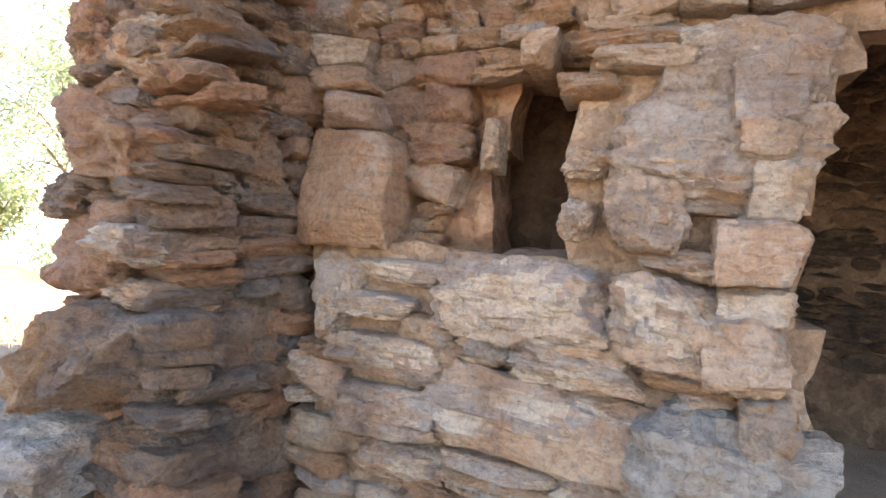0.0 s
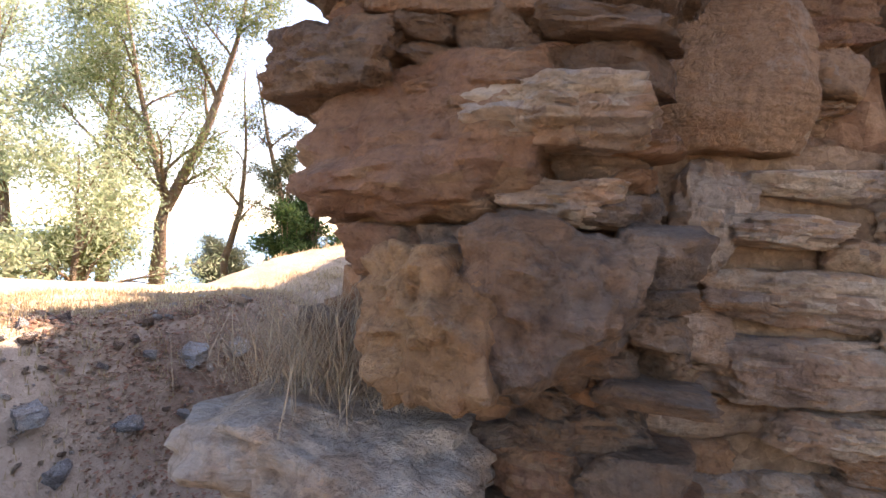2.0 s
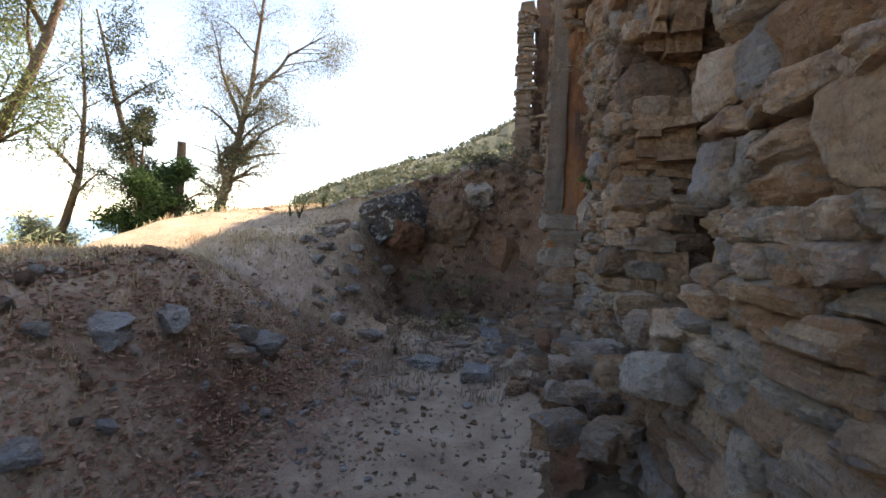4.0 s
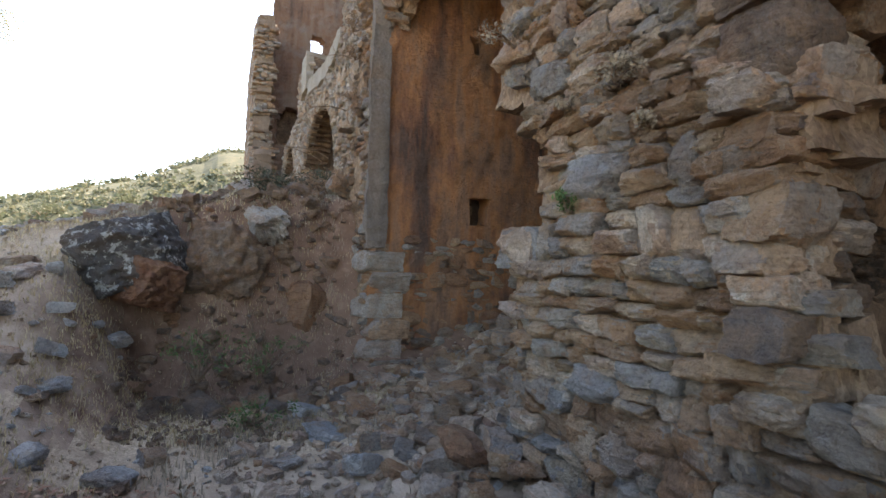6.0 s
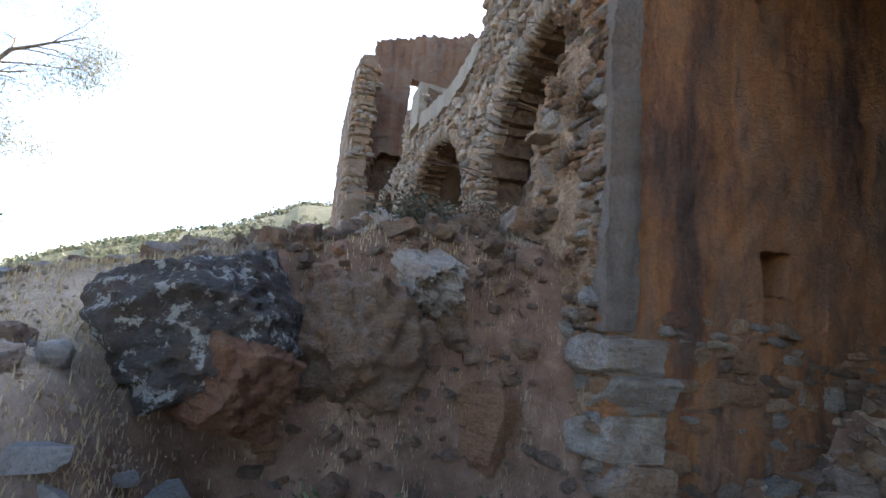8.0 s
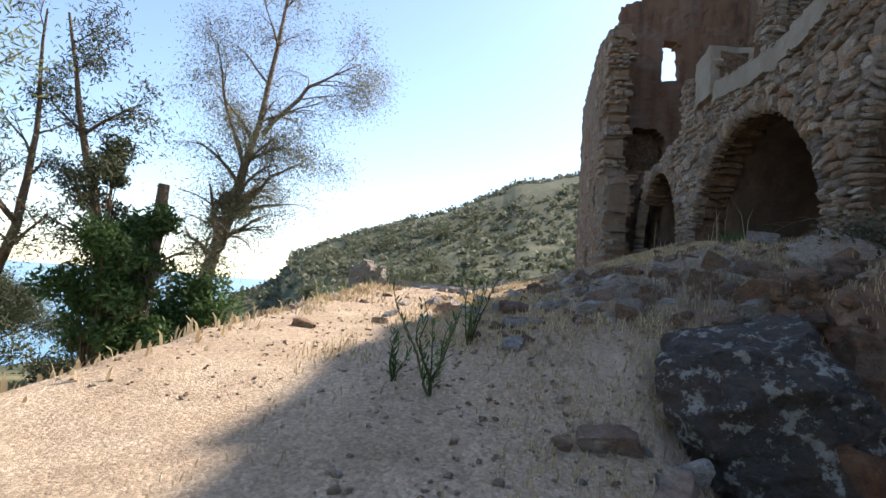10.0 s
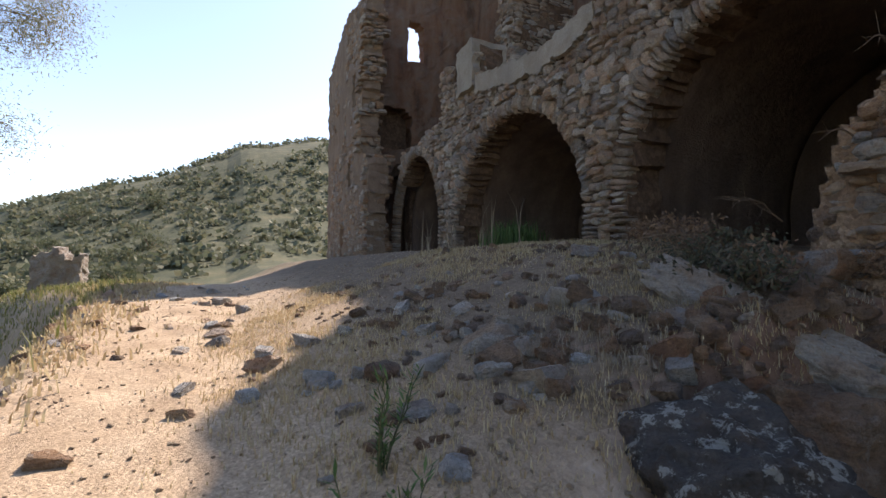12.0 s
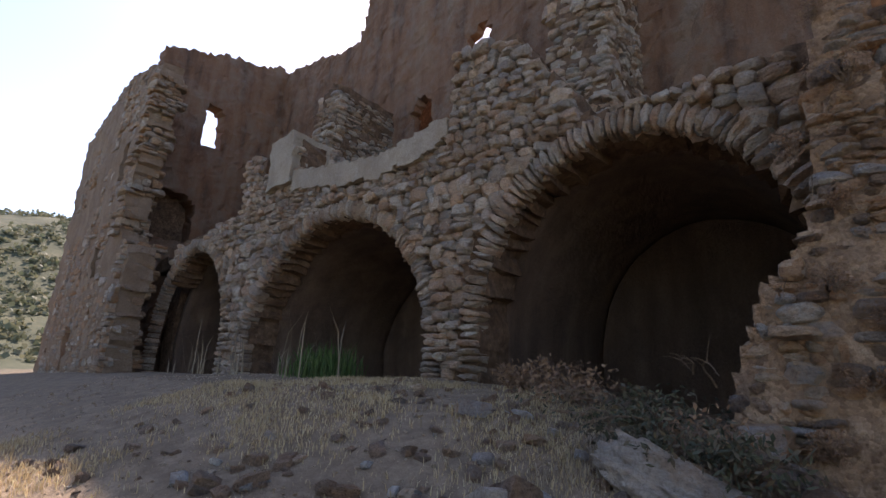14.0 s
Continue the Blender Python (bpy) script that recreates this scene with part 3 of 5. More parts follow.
small = courses(CROSS, FINE, 0.17, 2.4, -0.2, 3.5, lambda a, z: low_cross(a, z) and low_cross(a + 0.14, z) and clear_of_big(a, z), (0.05, 0.15), (0.12, 0.36), 21, 0.2, 0.05, 5.0, 0.05)
lay(wall_cross, BOLD, [laid(CROSS, q[0], q[1], q[2], q[3], n * 5 + 2, q[4], 0.3, turn=(0, q[5], 0)) for n, q in enumerate(BIG) if n != 13], [stone_pale])
lay(wall_cross, BOLD, [laid(CROSS, *BIG[13][:4], 8, BIG[13][4], 0.5)], [stone_grey], name="base_boulder")
lay(wall_cross, FINE, small, [stone_pale, stone_pale, stone_warm], 270)
NICHE = ((0.3, 1.86, 0.42, 0.47, -0.06, 0.34), (0.18, 2.46, 0.28, 0.13, 0.06, 0.3), (0.19, 2.34, 0.3, 0.11, 0.04, 0.3), (0.27, 2.2, 0.25, 0.15, 0.02, 0.3), (0.04, 2.63, 0.4, 0.14, 0.05, 0.3), (1.06, 2.38, 0.12, 0.13, 0.0, 0.3), (0.86, 2.06, 0.07, 0.2, 0.14, 0.2))
lay(wall_niche, SQUARED, [laid(CROSS, q[0], q[1], q[2], q[3], n * 3 + 4, q[4], q[5], turn=(0, 2, 1)) for n, q in enumerate(NICHE)], [stone_pale, stone_warm])
lay(wall_niche, FINE, courses(CROSS, FINE, -0.1, 1.2, 1.62, 3.5, lambda a, z: cross_mask(a + 0.1, z) and cross_mask(a - 0.1, z) and cross_mask(a, z + 0.06) and not (a < 0.45 and z < 2.1), (0.06, 0.17), (0.10, 0.26), 23, 0.22, 0.08, 8.0, 0.05, facing=0.2), [stone_warm, stone_red, stone_warm])
# rough lime mortar smeared over the right of the slot
jamb_c = frame_of(Vector((-0.725, 2.235, 0)) + Vector((0.985, -0.17, 0)) * 1.86, Vector((0.17, 0.985, 0)), Vector((-0.985, 0.17, 0)))
lay(wall_cross, FINE, courses(jamb_c, FINE, 0.05, 0.45, 0.0, 2.2, lambda a, z: True, (0.1, 0.3), (0.15, 0.4), 27, 0.2, 0.06), [stone_pale, stone_warm])

# ---- broken end of the west wall: boulders in earth ----
def end_mask(a, z):
    return a > 0.12 + 0.12 * wob(a * 2, z * 2, 1) + 0.15 * step(1.15, 1.45, z) * step(1.8, 1.5, z) and z < 3.4 + 0.3 * wob(a * 3)


END = frame_of(at(0.16, 0), N, U)
wall_end = wall_body("wall_end", END, 0.0, 0.84, -1.0, 3.8, 0.06, 0.6, end_mask, earth_wall, 0.05, 0.12)
tagged(wall_end, "broken wall end of reddish earth and embedded boulders", "wall", kind="structure")
ENDS = ((0.58, 1.17, 0.3, 0.3, -0.33, 0.5, stone_tan, -8), (0.76, 1.2, 0.34, 0.33, -0.28, 0.5, stone_dusk, 6), (0.36, 0.83, 0.6, 0.3, -0.4, 0.66, stone_slab, 8), (0.45, 1.56, 0.62, 0.34, -0.16, 0.5, stone_red, -4), (0.16, 1.78, 0.44, 0.2, -0.14, 0.45, stone_dusk, 0),
        (0.76, 1.6, 0.36, 0.13, -0.16, 0.35, stone_pale, 4), (0.55, 2.0, 0.62, 0.32, -0.14, 0.5, stone_red, 3), (0.2, 2.12, 0.4, 0.24, -0.1, 0.4, stone_dusk, -4), (0.78, 1.42, 0.26, 0.1, -0.1, 0.35, stone_pale, 0),
        (0.8, 0.9, 0.3, 0.16, -0.06, 0.4, stone_dusk, 0), (0.72, 0.66, 0.4, 0.2, -0.08, 0.4, stone_dusk, 5), (0.3, 0.55, 0.5, 0.3, -0.2, 0.5, stone_dusk, -5), (0.7, 2.32, 0.42, 0.24, -0.06, 0.4, stone_warm, 2),
        (0.3, 2.45, 0.46, 0.3, -0.1, 0.4, stone_red, -3), (0.68, 2.62, 0.5, 0.24, -0.05, 0.4, stone_warm, 0), (0.4, 2.85, 0.7, 0.3, -0.05, 0.4, stone_red, 0), (0.4, 3.2, 0.6, 0.26, -0.05, 0.4, stone_warm, 0), (0.5, 0.2, 0.8, 0.36, -0.15, 0.5, stone_warm, 0), (0.4, -0.3, 0.9, 0.5, -0.1, 0.5, stone_warm, 0))
for n, q in enumerate(ENDS):
    lay(wall_end, BOLD, [((n * 7 + 1) % 18, END @ pose(q[0], q[4] + q[5] / 2, q[1], 0, q[7], 3) @ Matrix.Diagonal((q[2], q[5], q[3], 1)))], [q[6]], name="boulder")
e_fill = courses(END, FINE, 0.05, 0.95, 0.0, 3.4, end_mask, (0.05, 0.13), (0.1, 0.26), 29, 0.26, 0.12, 9.0, 0.06)
lay(wall_end, FINE, e_fill, [stone_red, stone_dusk, stone_dusk], 180)
EAST = frame_of(at(0.8, 0.94), -U, -N)
lay(wall_end, FINE, courses(EAST, FINE, 0.02, 0.42, 0.0, 3.4, lambda a, z: True, (0.07, 0.22), (0.14, 0.34), 30, 0.22, 0.06, 6.0, 0.05), [stone_dusk, stone_dusk, stone_red], 90)

# ---- vault behind the cross wall ----
def slab(name, m, a0, a1, d0, d1, z0, z1, mat, label, res=0.3, rough=0.05, category="wall"):
    return tagged(wall_body(name, m, a0, a1, z0, z1, d0, d1, lambda a, z: True, mat, res, rough), label, category, kind="structure")


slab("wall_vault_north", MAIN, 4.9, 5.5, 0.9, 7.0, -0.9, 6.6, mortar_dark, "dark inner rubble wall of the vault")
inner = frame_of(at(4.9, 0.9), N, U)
lay(bpy.data.objects["wall_vault_north"], MIDDLE, courses(inner, MIDDLE, 0, 6, -0.2, 3.4, lambda a, z: True, (0.08, 0.2), (0.15, 0.45), 31, 0.2, 0.05), [stone_shaded], 290)
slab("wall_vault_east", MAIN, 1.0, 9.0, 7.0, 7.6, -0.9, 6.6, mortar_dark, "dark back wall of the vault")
# Added dark slab so the slot shows black rather than the far doorway.
slab("wall_vault_inner", CROSS, 0.35, 1.75, 0.95, 1.25, -0.2, 3.5, mortar_dark, "added dark slab closing the view through the slot window")
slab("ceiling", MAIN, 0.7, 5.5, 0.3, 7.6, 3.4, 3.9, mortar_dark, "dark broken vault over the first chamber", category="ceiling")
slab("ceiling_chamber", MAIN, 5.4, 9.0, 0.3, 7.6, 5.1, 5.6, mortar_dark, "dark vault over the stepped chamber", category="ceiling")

# ---- pier with ochre render between the chamber and the great arch ----
def pier_mask(a, z):
    j = 0.12 * wob(a * 2.1, z * 2.1, 9)
    left = float(np.interp(z, [-1, 1, 2.2, 2.9, 3.4, 4.1, 4.6, 6.5], [9.95, 10.1, 10.2, 10.08, 9.8, 9.5, 9.42, 9.18]))
    return 8.8 < a < left + j and z < 6.6 + 2 * j


wall_pier = wall_body("wall_pier", MAIN, 8.91, 10.85, -1.0, 7.0, -0.1, 1.5, pier_mask, mortar, 0.07, 0.06)
tagged(wall_pier, "massive ragged pier with pale render over rubble", "wall", kind="structure")
P_KEEP = lambda a, z: pier_mask(a, z) and pier_mask(a + 0.03, z) and (wob(a * 1.9, z * 0.9, 3) > -0.15 or z < 1.0 or a > 9.5 or a < 9.2)
lay(wall_pier, MIDDLE, courses(MAIN, MIDDLE, 8.8, 10.6, -0.9, 6.6, P_KEEP, (0.06, 0.17), (0.10, 0.28), 41, 0.26, 0.06, 6.0, 0.08, facing=-0.13), [stone_warm, stone_warm, stone_dusk, stone_grey])
reveal = frame_of(at(8.72, 0), N, U)
wall_reveal = wall_body("wall_reveal", reveal, -0.08, 7.0, -0.8, 5.6, 0.0, 0.3, lambda a, z: not ((1.32 < a < 1.68 and 1.58 < z < 2.0) or (1.36 < a < 1.56 and 4.1 < z < 4.35)) and z > 0.2 * a - 0.6, plaster_ochre, 0.08, 0.05)
tagged(wall_reveal, "tall wall with streaked ochre render and beam holes", "wall", kind="structure")
quoins = []
for n, (zq, wq, hq) in enumerate(((1.04, 0.5, 0.29), (0.75, 0.62, 0.29), (0.46, 0.5, 0.29), (0.18, 0.62, 0.28), (-0.1, 0.5, 0.28), (-0.38, 0.58, 0.28))):
    quoins.append((n % 12, MAIN @ pose(8.64 + wq / 2, 0.08 + 0.1 * (n % 2), zq, 0, 0, 2 * n % 3) @ Matrix.Diagonal((wq, 0.6 if n < 6 else 0.4, hq, 1))))
lay(wall_pier, SQUARED, quoins, [stone_pale, stone_slab], name="quoin")
pilaster = wall_body("pilaster", MAIN, 8.66, 8.82, 1.2, 6.4, -0.13, 0.14, lambda a, z: a < 8.76 + 0.06 * wob(z * 5.0), plaster_grey, 0.05, 0.03)
pilaster.parent = wall_pier
low_rev = courses(reveal, MIDDLE, 0.45, 6.0, -0.5, 1.7, lambda a, z: z < 1.5 - 0.1 * a + 0.25 * wob(a * 2) and z > 0.2 * a - 0.6, (0.06, 0.2), (0.12, 0.36), 43, 0.2, 0.06)
lay(wall_reveal, MIDDLE, low_rev, [stone_red, stone_dusk, stone_warm, stone_grey])
lay(wall_pier, MIDDLE, [(3, MAIN @ pose(9.7, -0.18, 3.02, 0, 4, 20) @ Matrix.Diagonal((0.28, 0.32, 0.1, 1))), (5, MAIN @ pose(10.0, -0.22, 2.2, 0, 0, 5) @ Matrix.Diagonal((0.4, 0.4, 0.28, 1)))], [stone_warm])

# ---- arcade front ----
def arcade_top(a):
    pts = [(9.3, 6.0), (10.5, 5.95), (11.6, 5.9), (12.7, 7.4), (12.75, 7.7), (13.9, 7.9), (13.95, 6.75), (15.6, 6.5), (17.6, 6.8), (18.4, 7.0), (18.45, 7.7), (19.4, 8.0), (19.45, 7.3), (20.0, 7.3), (20.05, 7.8), (20.7, 8.0), (20.75, 6.55), (22.5, 6.35), (24.6, 6.2)]
    return float(np.interp(a, [p[0] for p in pts], [p[1] for p in pts]))


ARCHES = ((11.38, 2.0, 3.25, 2.32), (17.03, 2.66, 3.1, 2.5), (23.0, 2.1, 3.3, 2.6))


def arcade_mask(a, z):
    j = 0.05 * wob(a * 3, z * 3, 6)
    for q in ARCHES:
        if arch(a, z, q[0], q[1], q[2], q[3]):
            return False
    return a < 24.5 and z < arcade_top(a) + j * 2


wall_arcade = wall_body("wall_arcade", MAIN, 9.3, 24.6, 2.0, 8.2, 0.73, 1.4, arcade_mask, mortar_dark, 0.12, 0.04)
tagged(wall_arcade, "rubble arcade wall with rough stone arches", "wall", kind="structure")


def arcade_field(a, z):
    for q in ARCHES:
        if arch(a, z, q[0], q[1] + 0.33, q[2], q[3] + 0.33):
            return False
    if 14.0 < a < 18.4 and z > arcade_top(a) - 0.42:
        return False
    return arcade_mask(a, z) and z < arcade_top(a) - 0.05


fs = courses(MAIN, MIDDLE, 9.5, 24.4, 2.3, 8.0, arcade_field, (0.12, 0.27), (0.14, 0.34), 51, 0.25, 0.08, 5.0, 0.08, facing=0.62)
fs.sort(key=lambda q: (MAIN.inverted() @ q[1].translation).x)
lay(wall_arcade, MIDDLE, fs, [stone_facade, stone_facade, stone_pale])
vous = []
for mid, half, spring, rise in ARCHES:
    r = random.Random(int(mid * 10))
    th = -0.25
    while th < math.pi + 0.3:
        hh = r.uniform(0.07, 0.13)
        if th < 0 or th > math.pi:
            k = -th if th < 0 else th - math.pi
            ax, az, ang = (1 if th < 0 else -1), spring - k * 2.6, 0.0
            p = (mid + ax * (half + 0.15), az)
            ang = 0.0 if ax > 0 else math.pi
        else:
            p = (mid + (half + 0.16) * math.cos(th), spring + (rise + 0.16) * math.sin(th))
            ang = math.atan2(math.sin(th) / rise, math.cos(th) / half)
        m = MAIN @ Matrix.Translation((p[0], 0.74, p[1])) @ Matrix.Rotation(-ang, 4, "Y") @ pose(0, 0, 0, r.uniform(-3, 3), r.uniform(-4, 4), 0) @ Matrix.Diagonal((r.uniform(0.28, 0.38), 0.3, hh, 1))
        vous.append((r.randrange(14), m))
        th += hh / (0.5 * (half + rise))
lay(wall_arcade, MIDDLE, vous, [stone_facade, stone_pale, stone_facade], name="voussoir")
strip = wall_body("render_strip", MAIN, 14.0, 18.4, 6.0, 7.1, 0.56, 0.7, lambda a, z: arcade_top(a) - 0.45 + 0.1 * wob(a * 2) < z < arcade_top(a) and not arch(a, z, 17.03, 3.0, 3.1, 2.84), plaster_pale, 0.06, 0.012)
strip.parent = wall_arcade
chimney = slab("block_parapet", MAIN, 18.45, 19.4, 0.5, 1.5, 6.7, 7.95, plaster_pale, "smooth rendered square parapet block", 0.15, 0.02)

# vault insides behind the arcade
# Brown render with the vaults' shade and a little haze in its tones.
plaster_dark = render_material("vault render with shade in its tones", [(0.3, (0.12, 0.085, 0.068)), (0.5, (0.19, 0.13, 0.098)), (0.7, (0.25, 0.18, 0.14))], (0.13, 0.095, 0.08))


def barrel(name, mid, half, spring, rise, d0, d1, thick, mat, label):
    """A barrel vault with its two side walls, open at both ends."""
    prof = [(mid + half, 1.6, mid + half + thick, 1.6), (mid + half, (1.6 + spring) / 2, mid + half + thick, (1.6 + spring) / 2)]
    for k in range(25):
        c, s = math.cos(math.pi * k / 24), math.sin(math.pi * k / 24)
        prof.append((mid + half * c, spring + rise * s, mid + (half + thick) * c, spring + (rise + thick) * s))
    prof += [(mid - half, (1.6 + spring) / 2, mid - half - thick, (1.6 + spring) / 2), (mid - half, 1.6, mid - half - thick, 1.6)]
    verts, faces, rows = [], [], int((d1 - d0) / 0.25) + 1
    for i in range(rows + 1):
        d = d0 + (d1 - d0) * i / rows
        for a, z, oa, oz in prof:
            k = 0.03 * wob(a * 1.7, z * 1.7, d * 1.7) + 0.015 * wob(a * 6, z * 6, d * 6)
            verts.append(MAIN @ Vector((a + k, d, z + k)))
            verts.append(MAIN @ Vector((oa, d, oz)))
    w = len(prof) * 2
    for i in range(rows):
        for j in range(len(prof) - 1):
            q = i * w + 2 * j
            faces += [(q, q + 2, q + w + 2, q + w), (q + 1, q + w + 1, q + w + 3, q + 3)]
    for j in range(len(prof) - 1):
        q, e = 2 * j, rows * w + 2 * j
        faces += [(q, q + 1, q + 3, q + 2), (e, e + 2, e + 3, e + 1)]
    return tagged(new(name, mesh_from(name, verts, faces, mat, True)), label, "vault", kind="structure")


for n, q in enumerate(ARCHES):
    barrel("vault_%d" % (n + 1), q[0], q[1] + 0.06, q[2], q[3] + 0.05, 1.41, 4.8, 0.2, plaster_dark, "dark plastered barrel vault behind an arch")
# Added slab in the same dark render, so the vault ends look shaded.
slab("wall_vault_end", MAIN, 9.2, 25.4, 4.75, 5.0, 2.0, 6.0, plaster_dark, "added dark slab closing the vaults before the back wall")
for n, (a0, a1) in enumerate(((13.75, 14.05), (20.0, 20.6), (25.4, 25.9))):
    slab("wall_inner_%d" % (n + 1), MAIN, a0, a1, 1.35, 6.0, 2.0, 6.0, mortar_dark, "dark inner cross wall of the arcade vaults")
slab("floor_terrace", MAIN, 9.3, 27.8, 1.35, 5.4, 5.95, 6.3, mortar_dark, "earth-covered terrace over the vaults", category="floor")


# ---- upper back wall and tower ----
def back_top(a):
    return float(np.interp(a, [5, 9, 12, 20, 22.3, 22.8, 24.2, 26.5, 28.4], [8.5, 11.6, 14.6, 17, 17, 15.2, 15.1, 15.8, 15.9]))


BACK_HOLES = ((17.0, 0.42, 11.4, 13.0), (22.2, 0.55, 8.2, 10.6), (24.6, 0.5, 9.2, 10.6), (19.2, 0.5, 8.6, 11.4))


def back_mask(a, z):
    j = 0.2 * wob(a * 1.1, z * 1.1, 4)
    for mid, half, z0, z1 in BACK_HOLES:
        if abs(a - mid) < half + 0.3 * j and z0 < z < z1 - 0.6 * abs(a - mid):
            return False
    return z < back_top(a) + j


wall_back = wall_body("wall_back", MAIN, 5.0, 28.4, 2.0, 17.6, 5.2, 5.55, back_mask, plaster_red, 0.2, 0.08)
# Added dark slab so the upper openings show dark instead of sky.
slab("wall_upper_rear", MAIN, 18.2, 25.6, 6.3, 6.6, 6.2, 12.2, mortar_dark, "added dark slab behind the upper openings, closing off the sky")
tagged(wall_back, "tall ruined upper wall with reddish worn render and openings", "wall", kind="structure")


def tower_mask(a, z):
    j = 0.15 * wob(a * 1.5, z * 1.5, 8)
    for mid, half, z0, z1 in ((26.6, 0.22, 8.4, 9.8), (27.4, 0.2, 5.4, 6.4), (28.6, 0.3, 2.6, 4.0)):
        if abs(a - mid) < half and z0 < z < z1:
            return False
    left = float(np.interp(z, [0, 6.0, 6.6, 9.0, 12.5], [24.4, 24.4, 25.7, 25.3, 24.6])) + j
    return left < a < 32.0 and z < float(np.interp(a, [24, 25.5, 28, 32.0], [11.4, 12.1, 12.6, 11.4])) + j


TOWER_STONE = lambda a, z: tower_mask(a, z) and tower_mask(a - 0.2, z) and (z < 5.5 + 1.5 * wob(a) or wob(a * 0.9, z * 0.9, 2) > -0.05)
wall_tower = wall_body("wall_tower", MAIN, 24.0, 32.25, 1.8, 14.7, -0.55, 0.1, tower_mask, plaster_brown, 0.15, 0.06)
tagged(wall_tower, "tall tower wall with weathered pale render and slits", "wall", kind="structure")
t_jamb = courses(frame_of(at(24.5, -0.55), N, U), COARSE, 0.0, 0.62, 2.2, 6.0, lambda a, z: True, (0.1, 0.24), (0.2, 0.45), 61, 0.3, 0.1)
for s_edge, z_low, z_high in ((25.6, 6.5, 7.8), (25.4, 7.8, 9.0), (25.1, 9.0, 10.3), (24.8, 10.3, 11.7)):
    t_jamb += courses(frame_of(at(s_edge, -0.55), N, U), COARSE, 0.0, 0.62, z_low, z_high, lambda a, z: True, (0.1, 0.24), (0.2, 0.45), int(z_low * 10), 0.45, 0.14)
lay(wall_tower, COARSE, t_jamb, [stone_facade, stone_warm], 160)
lay(wall_tower, COARSE, courses(MAIN, COARSE, 24.5, 31.0, 2.0, 12.5, TOWER_STONE, (0.12, 0.28), (0.2, 0.5), 63, 0.25, 0.05, facing=-0.57), [stone_facade, stone_warm], 0)
TN = frame_of(at(27.9, 0.3), N, U)


def tower_back(a, z):
    if abs(a - 2.15) < 0.4 and 11.2 < z < 13.0 - 1.2 * (a - 2.15) ** 2:
        return False
    if arch(a, z, 1.17, 0.85, 8.2, 0.9) and z > 7.2:
        return False
    return z < 14.6 + 0.28 * a + 0.2 * wob(a * 1.2) + 0.1 * wob(a * 5)


wall_tower_back = wall_body("wall_tower_back", TN, 0.0, 5.2, 2.0, 16.6, 0.0, 0.7, tower_back, plaster_red, 0.15, 0.06)
tagged(wall_tower_back, "inner tower wall with reddish render, window and niche", "wall", kind="structure")
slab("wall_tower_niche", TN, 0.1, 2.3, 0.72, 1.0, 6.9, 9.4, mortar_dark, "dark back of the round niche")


# ---- stepped chamber ----
def block_bm(w, d, h, seed, jag=0.02):
    bm = bmesh.new()
    bmesh.ops.create_cube(bm, size=1.0)
    bmesh.ops.scale(bm, vec=(w, d, h), verts=bm.verts[:])
    bmesh.ops.subdivide_edges(bm, edges=bm.edges[:], cuts=6, use_grid_fill=True)
    for v in bm.verts:
        v.co += jag * Vector((wob(*(v.co * 4), ), wob(*(v.co * 4 + Vector((5, seed, 0)))), wob(*(v.co * 5 + Vector((0, 9, seed))))))
    return bm


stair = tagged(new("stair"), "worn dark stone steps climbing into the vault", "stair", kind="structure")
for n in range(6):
    st = part("step", block_bm(0.75, 3.6, 0.5, n, 0.05), stone_shaded, stair)
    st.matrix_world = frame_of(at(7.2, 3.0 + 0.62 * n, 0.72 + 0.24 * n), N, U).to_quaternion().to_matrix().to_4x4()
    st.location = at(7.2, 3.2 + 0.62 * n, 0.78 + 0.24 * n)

# ---- boulders and outcrop ----
stone_earthy = stone_material("earth-brown rock", [(0.25, 0.18, 0.135), (0.28, 0.205, 0.15), (0.22, 0.165, 0.13)], 0.55, 0.2, 1.0)
stone_rust = stone_material("dark rust-red rock", [(0.165, 0.08, 0.05), (0.19, 0.095, 0.06)], 0.3, 0.0, 0.8)
lichen_mat = stone_material("lichened dark rock", [(0.105, 0.095, 0.09), (0.12, 0.11, 0.10), (0.095, 0.09, 0.088)], 0.1, 0.75, 1.0, 0.54, 8.0, 0.04)
boulder("lichened_boulder", at(8.85, -2.74, 1.03), (0.84, 0.94, 0.74), lichen_mat, 1, (10, -14, -40), "big dark boulder crusted with white lichen on red earth", "boulder", 40, "", 0.22)
boulder("red_boulder", at(8.72, -2.52, 0.7), (0.62, 0.66, 0.5), stone_rust, 2, (5, 12, 20), "red earthy boulder under a lichened rock", "boulder", 30, "", 0.2)
boulder("outcrop", at(9.4, -1.75, 0.95), (0.9, 1.2, 0.95), stone_earthy, 5, (0, 8, -24), "brown weathered rock outcrop in the earth bank", "rock", 40, "", 0.26)
boulder("outcrop", at(9.7, -1.0, 1.1), (0.9, 0.9, 0.8), stone_earthy, 11, (0, -8, 30), "brown weathered rock outcrop in the earth bank", "rock", 34, "", 0.26)
boulder("slab_rock", (0.8, 11.65, 1.76), (0.4, 1.7, 0.4), stone_grey, 6, (-27, 6, 170), "long tilted slab of grey layered rock", "rock", 44, "", 0.26)
boulder("outcrop", at(9.3, -0.7, 0.4), (0.7, 0.6, 0.6), stone_red, 8, (0, 8, 24), "reddish rock bulging from the bank beside the pier", "rock", 24, "", 0.22)
boulder("crest_rock", at(10.3, -3.0, 1.5), (0.36, 0.28, 0.28), stone_dusk, 9, (0, 10, 50), "dark jagged rock on the crest of the bank", "rock", 16)
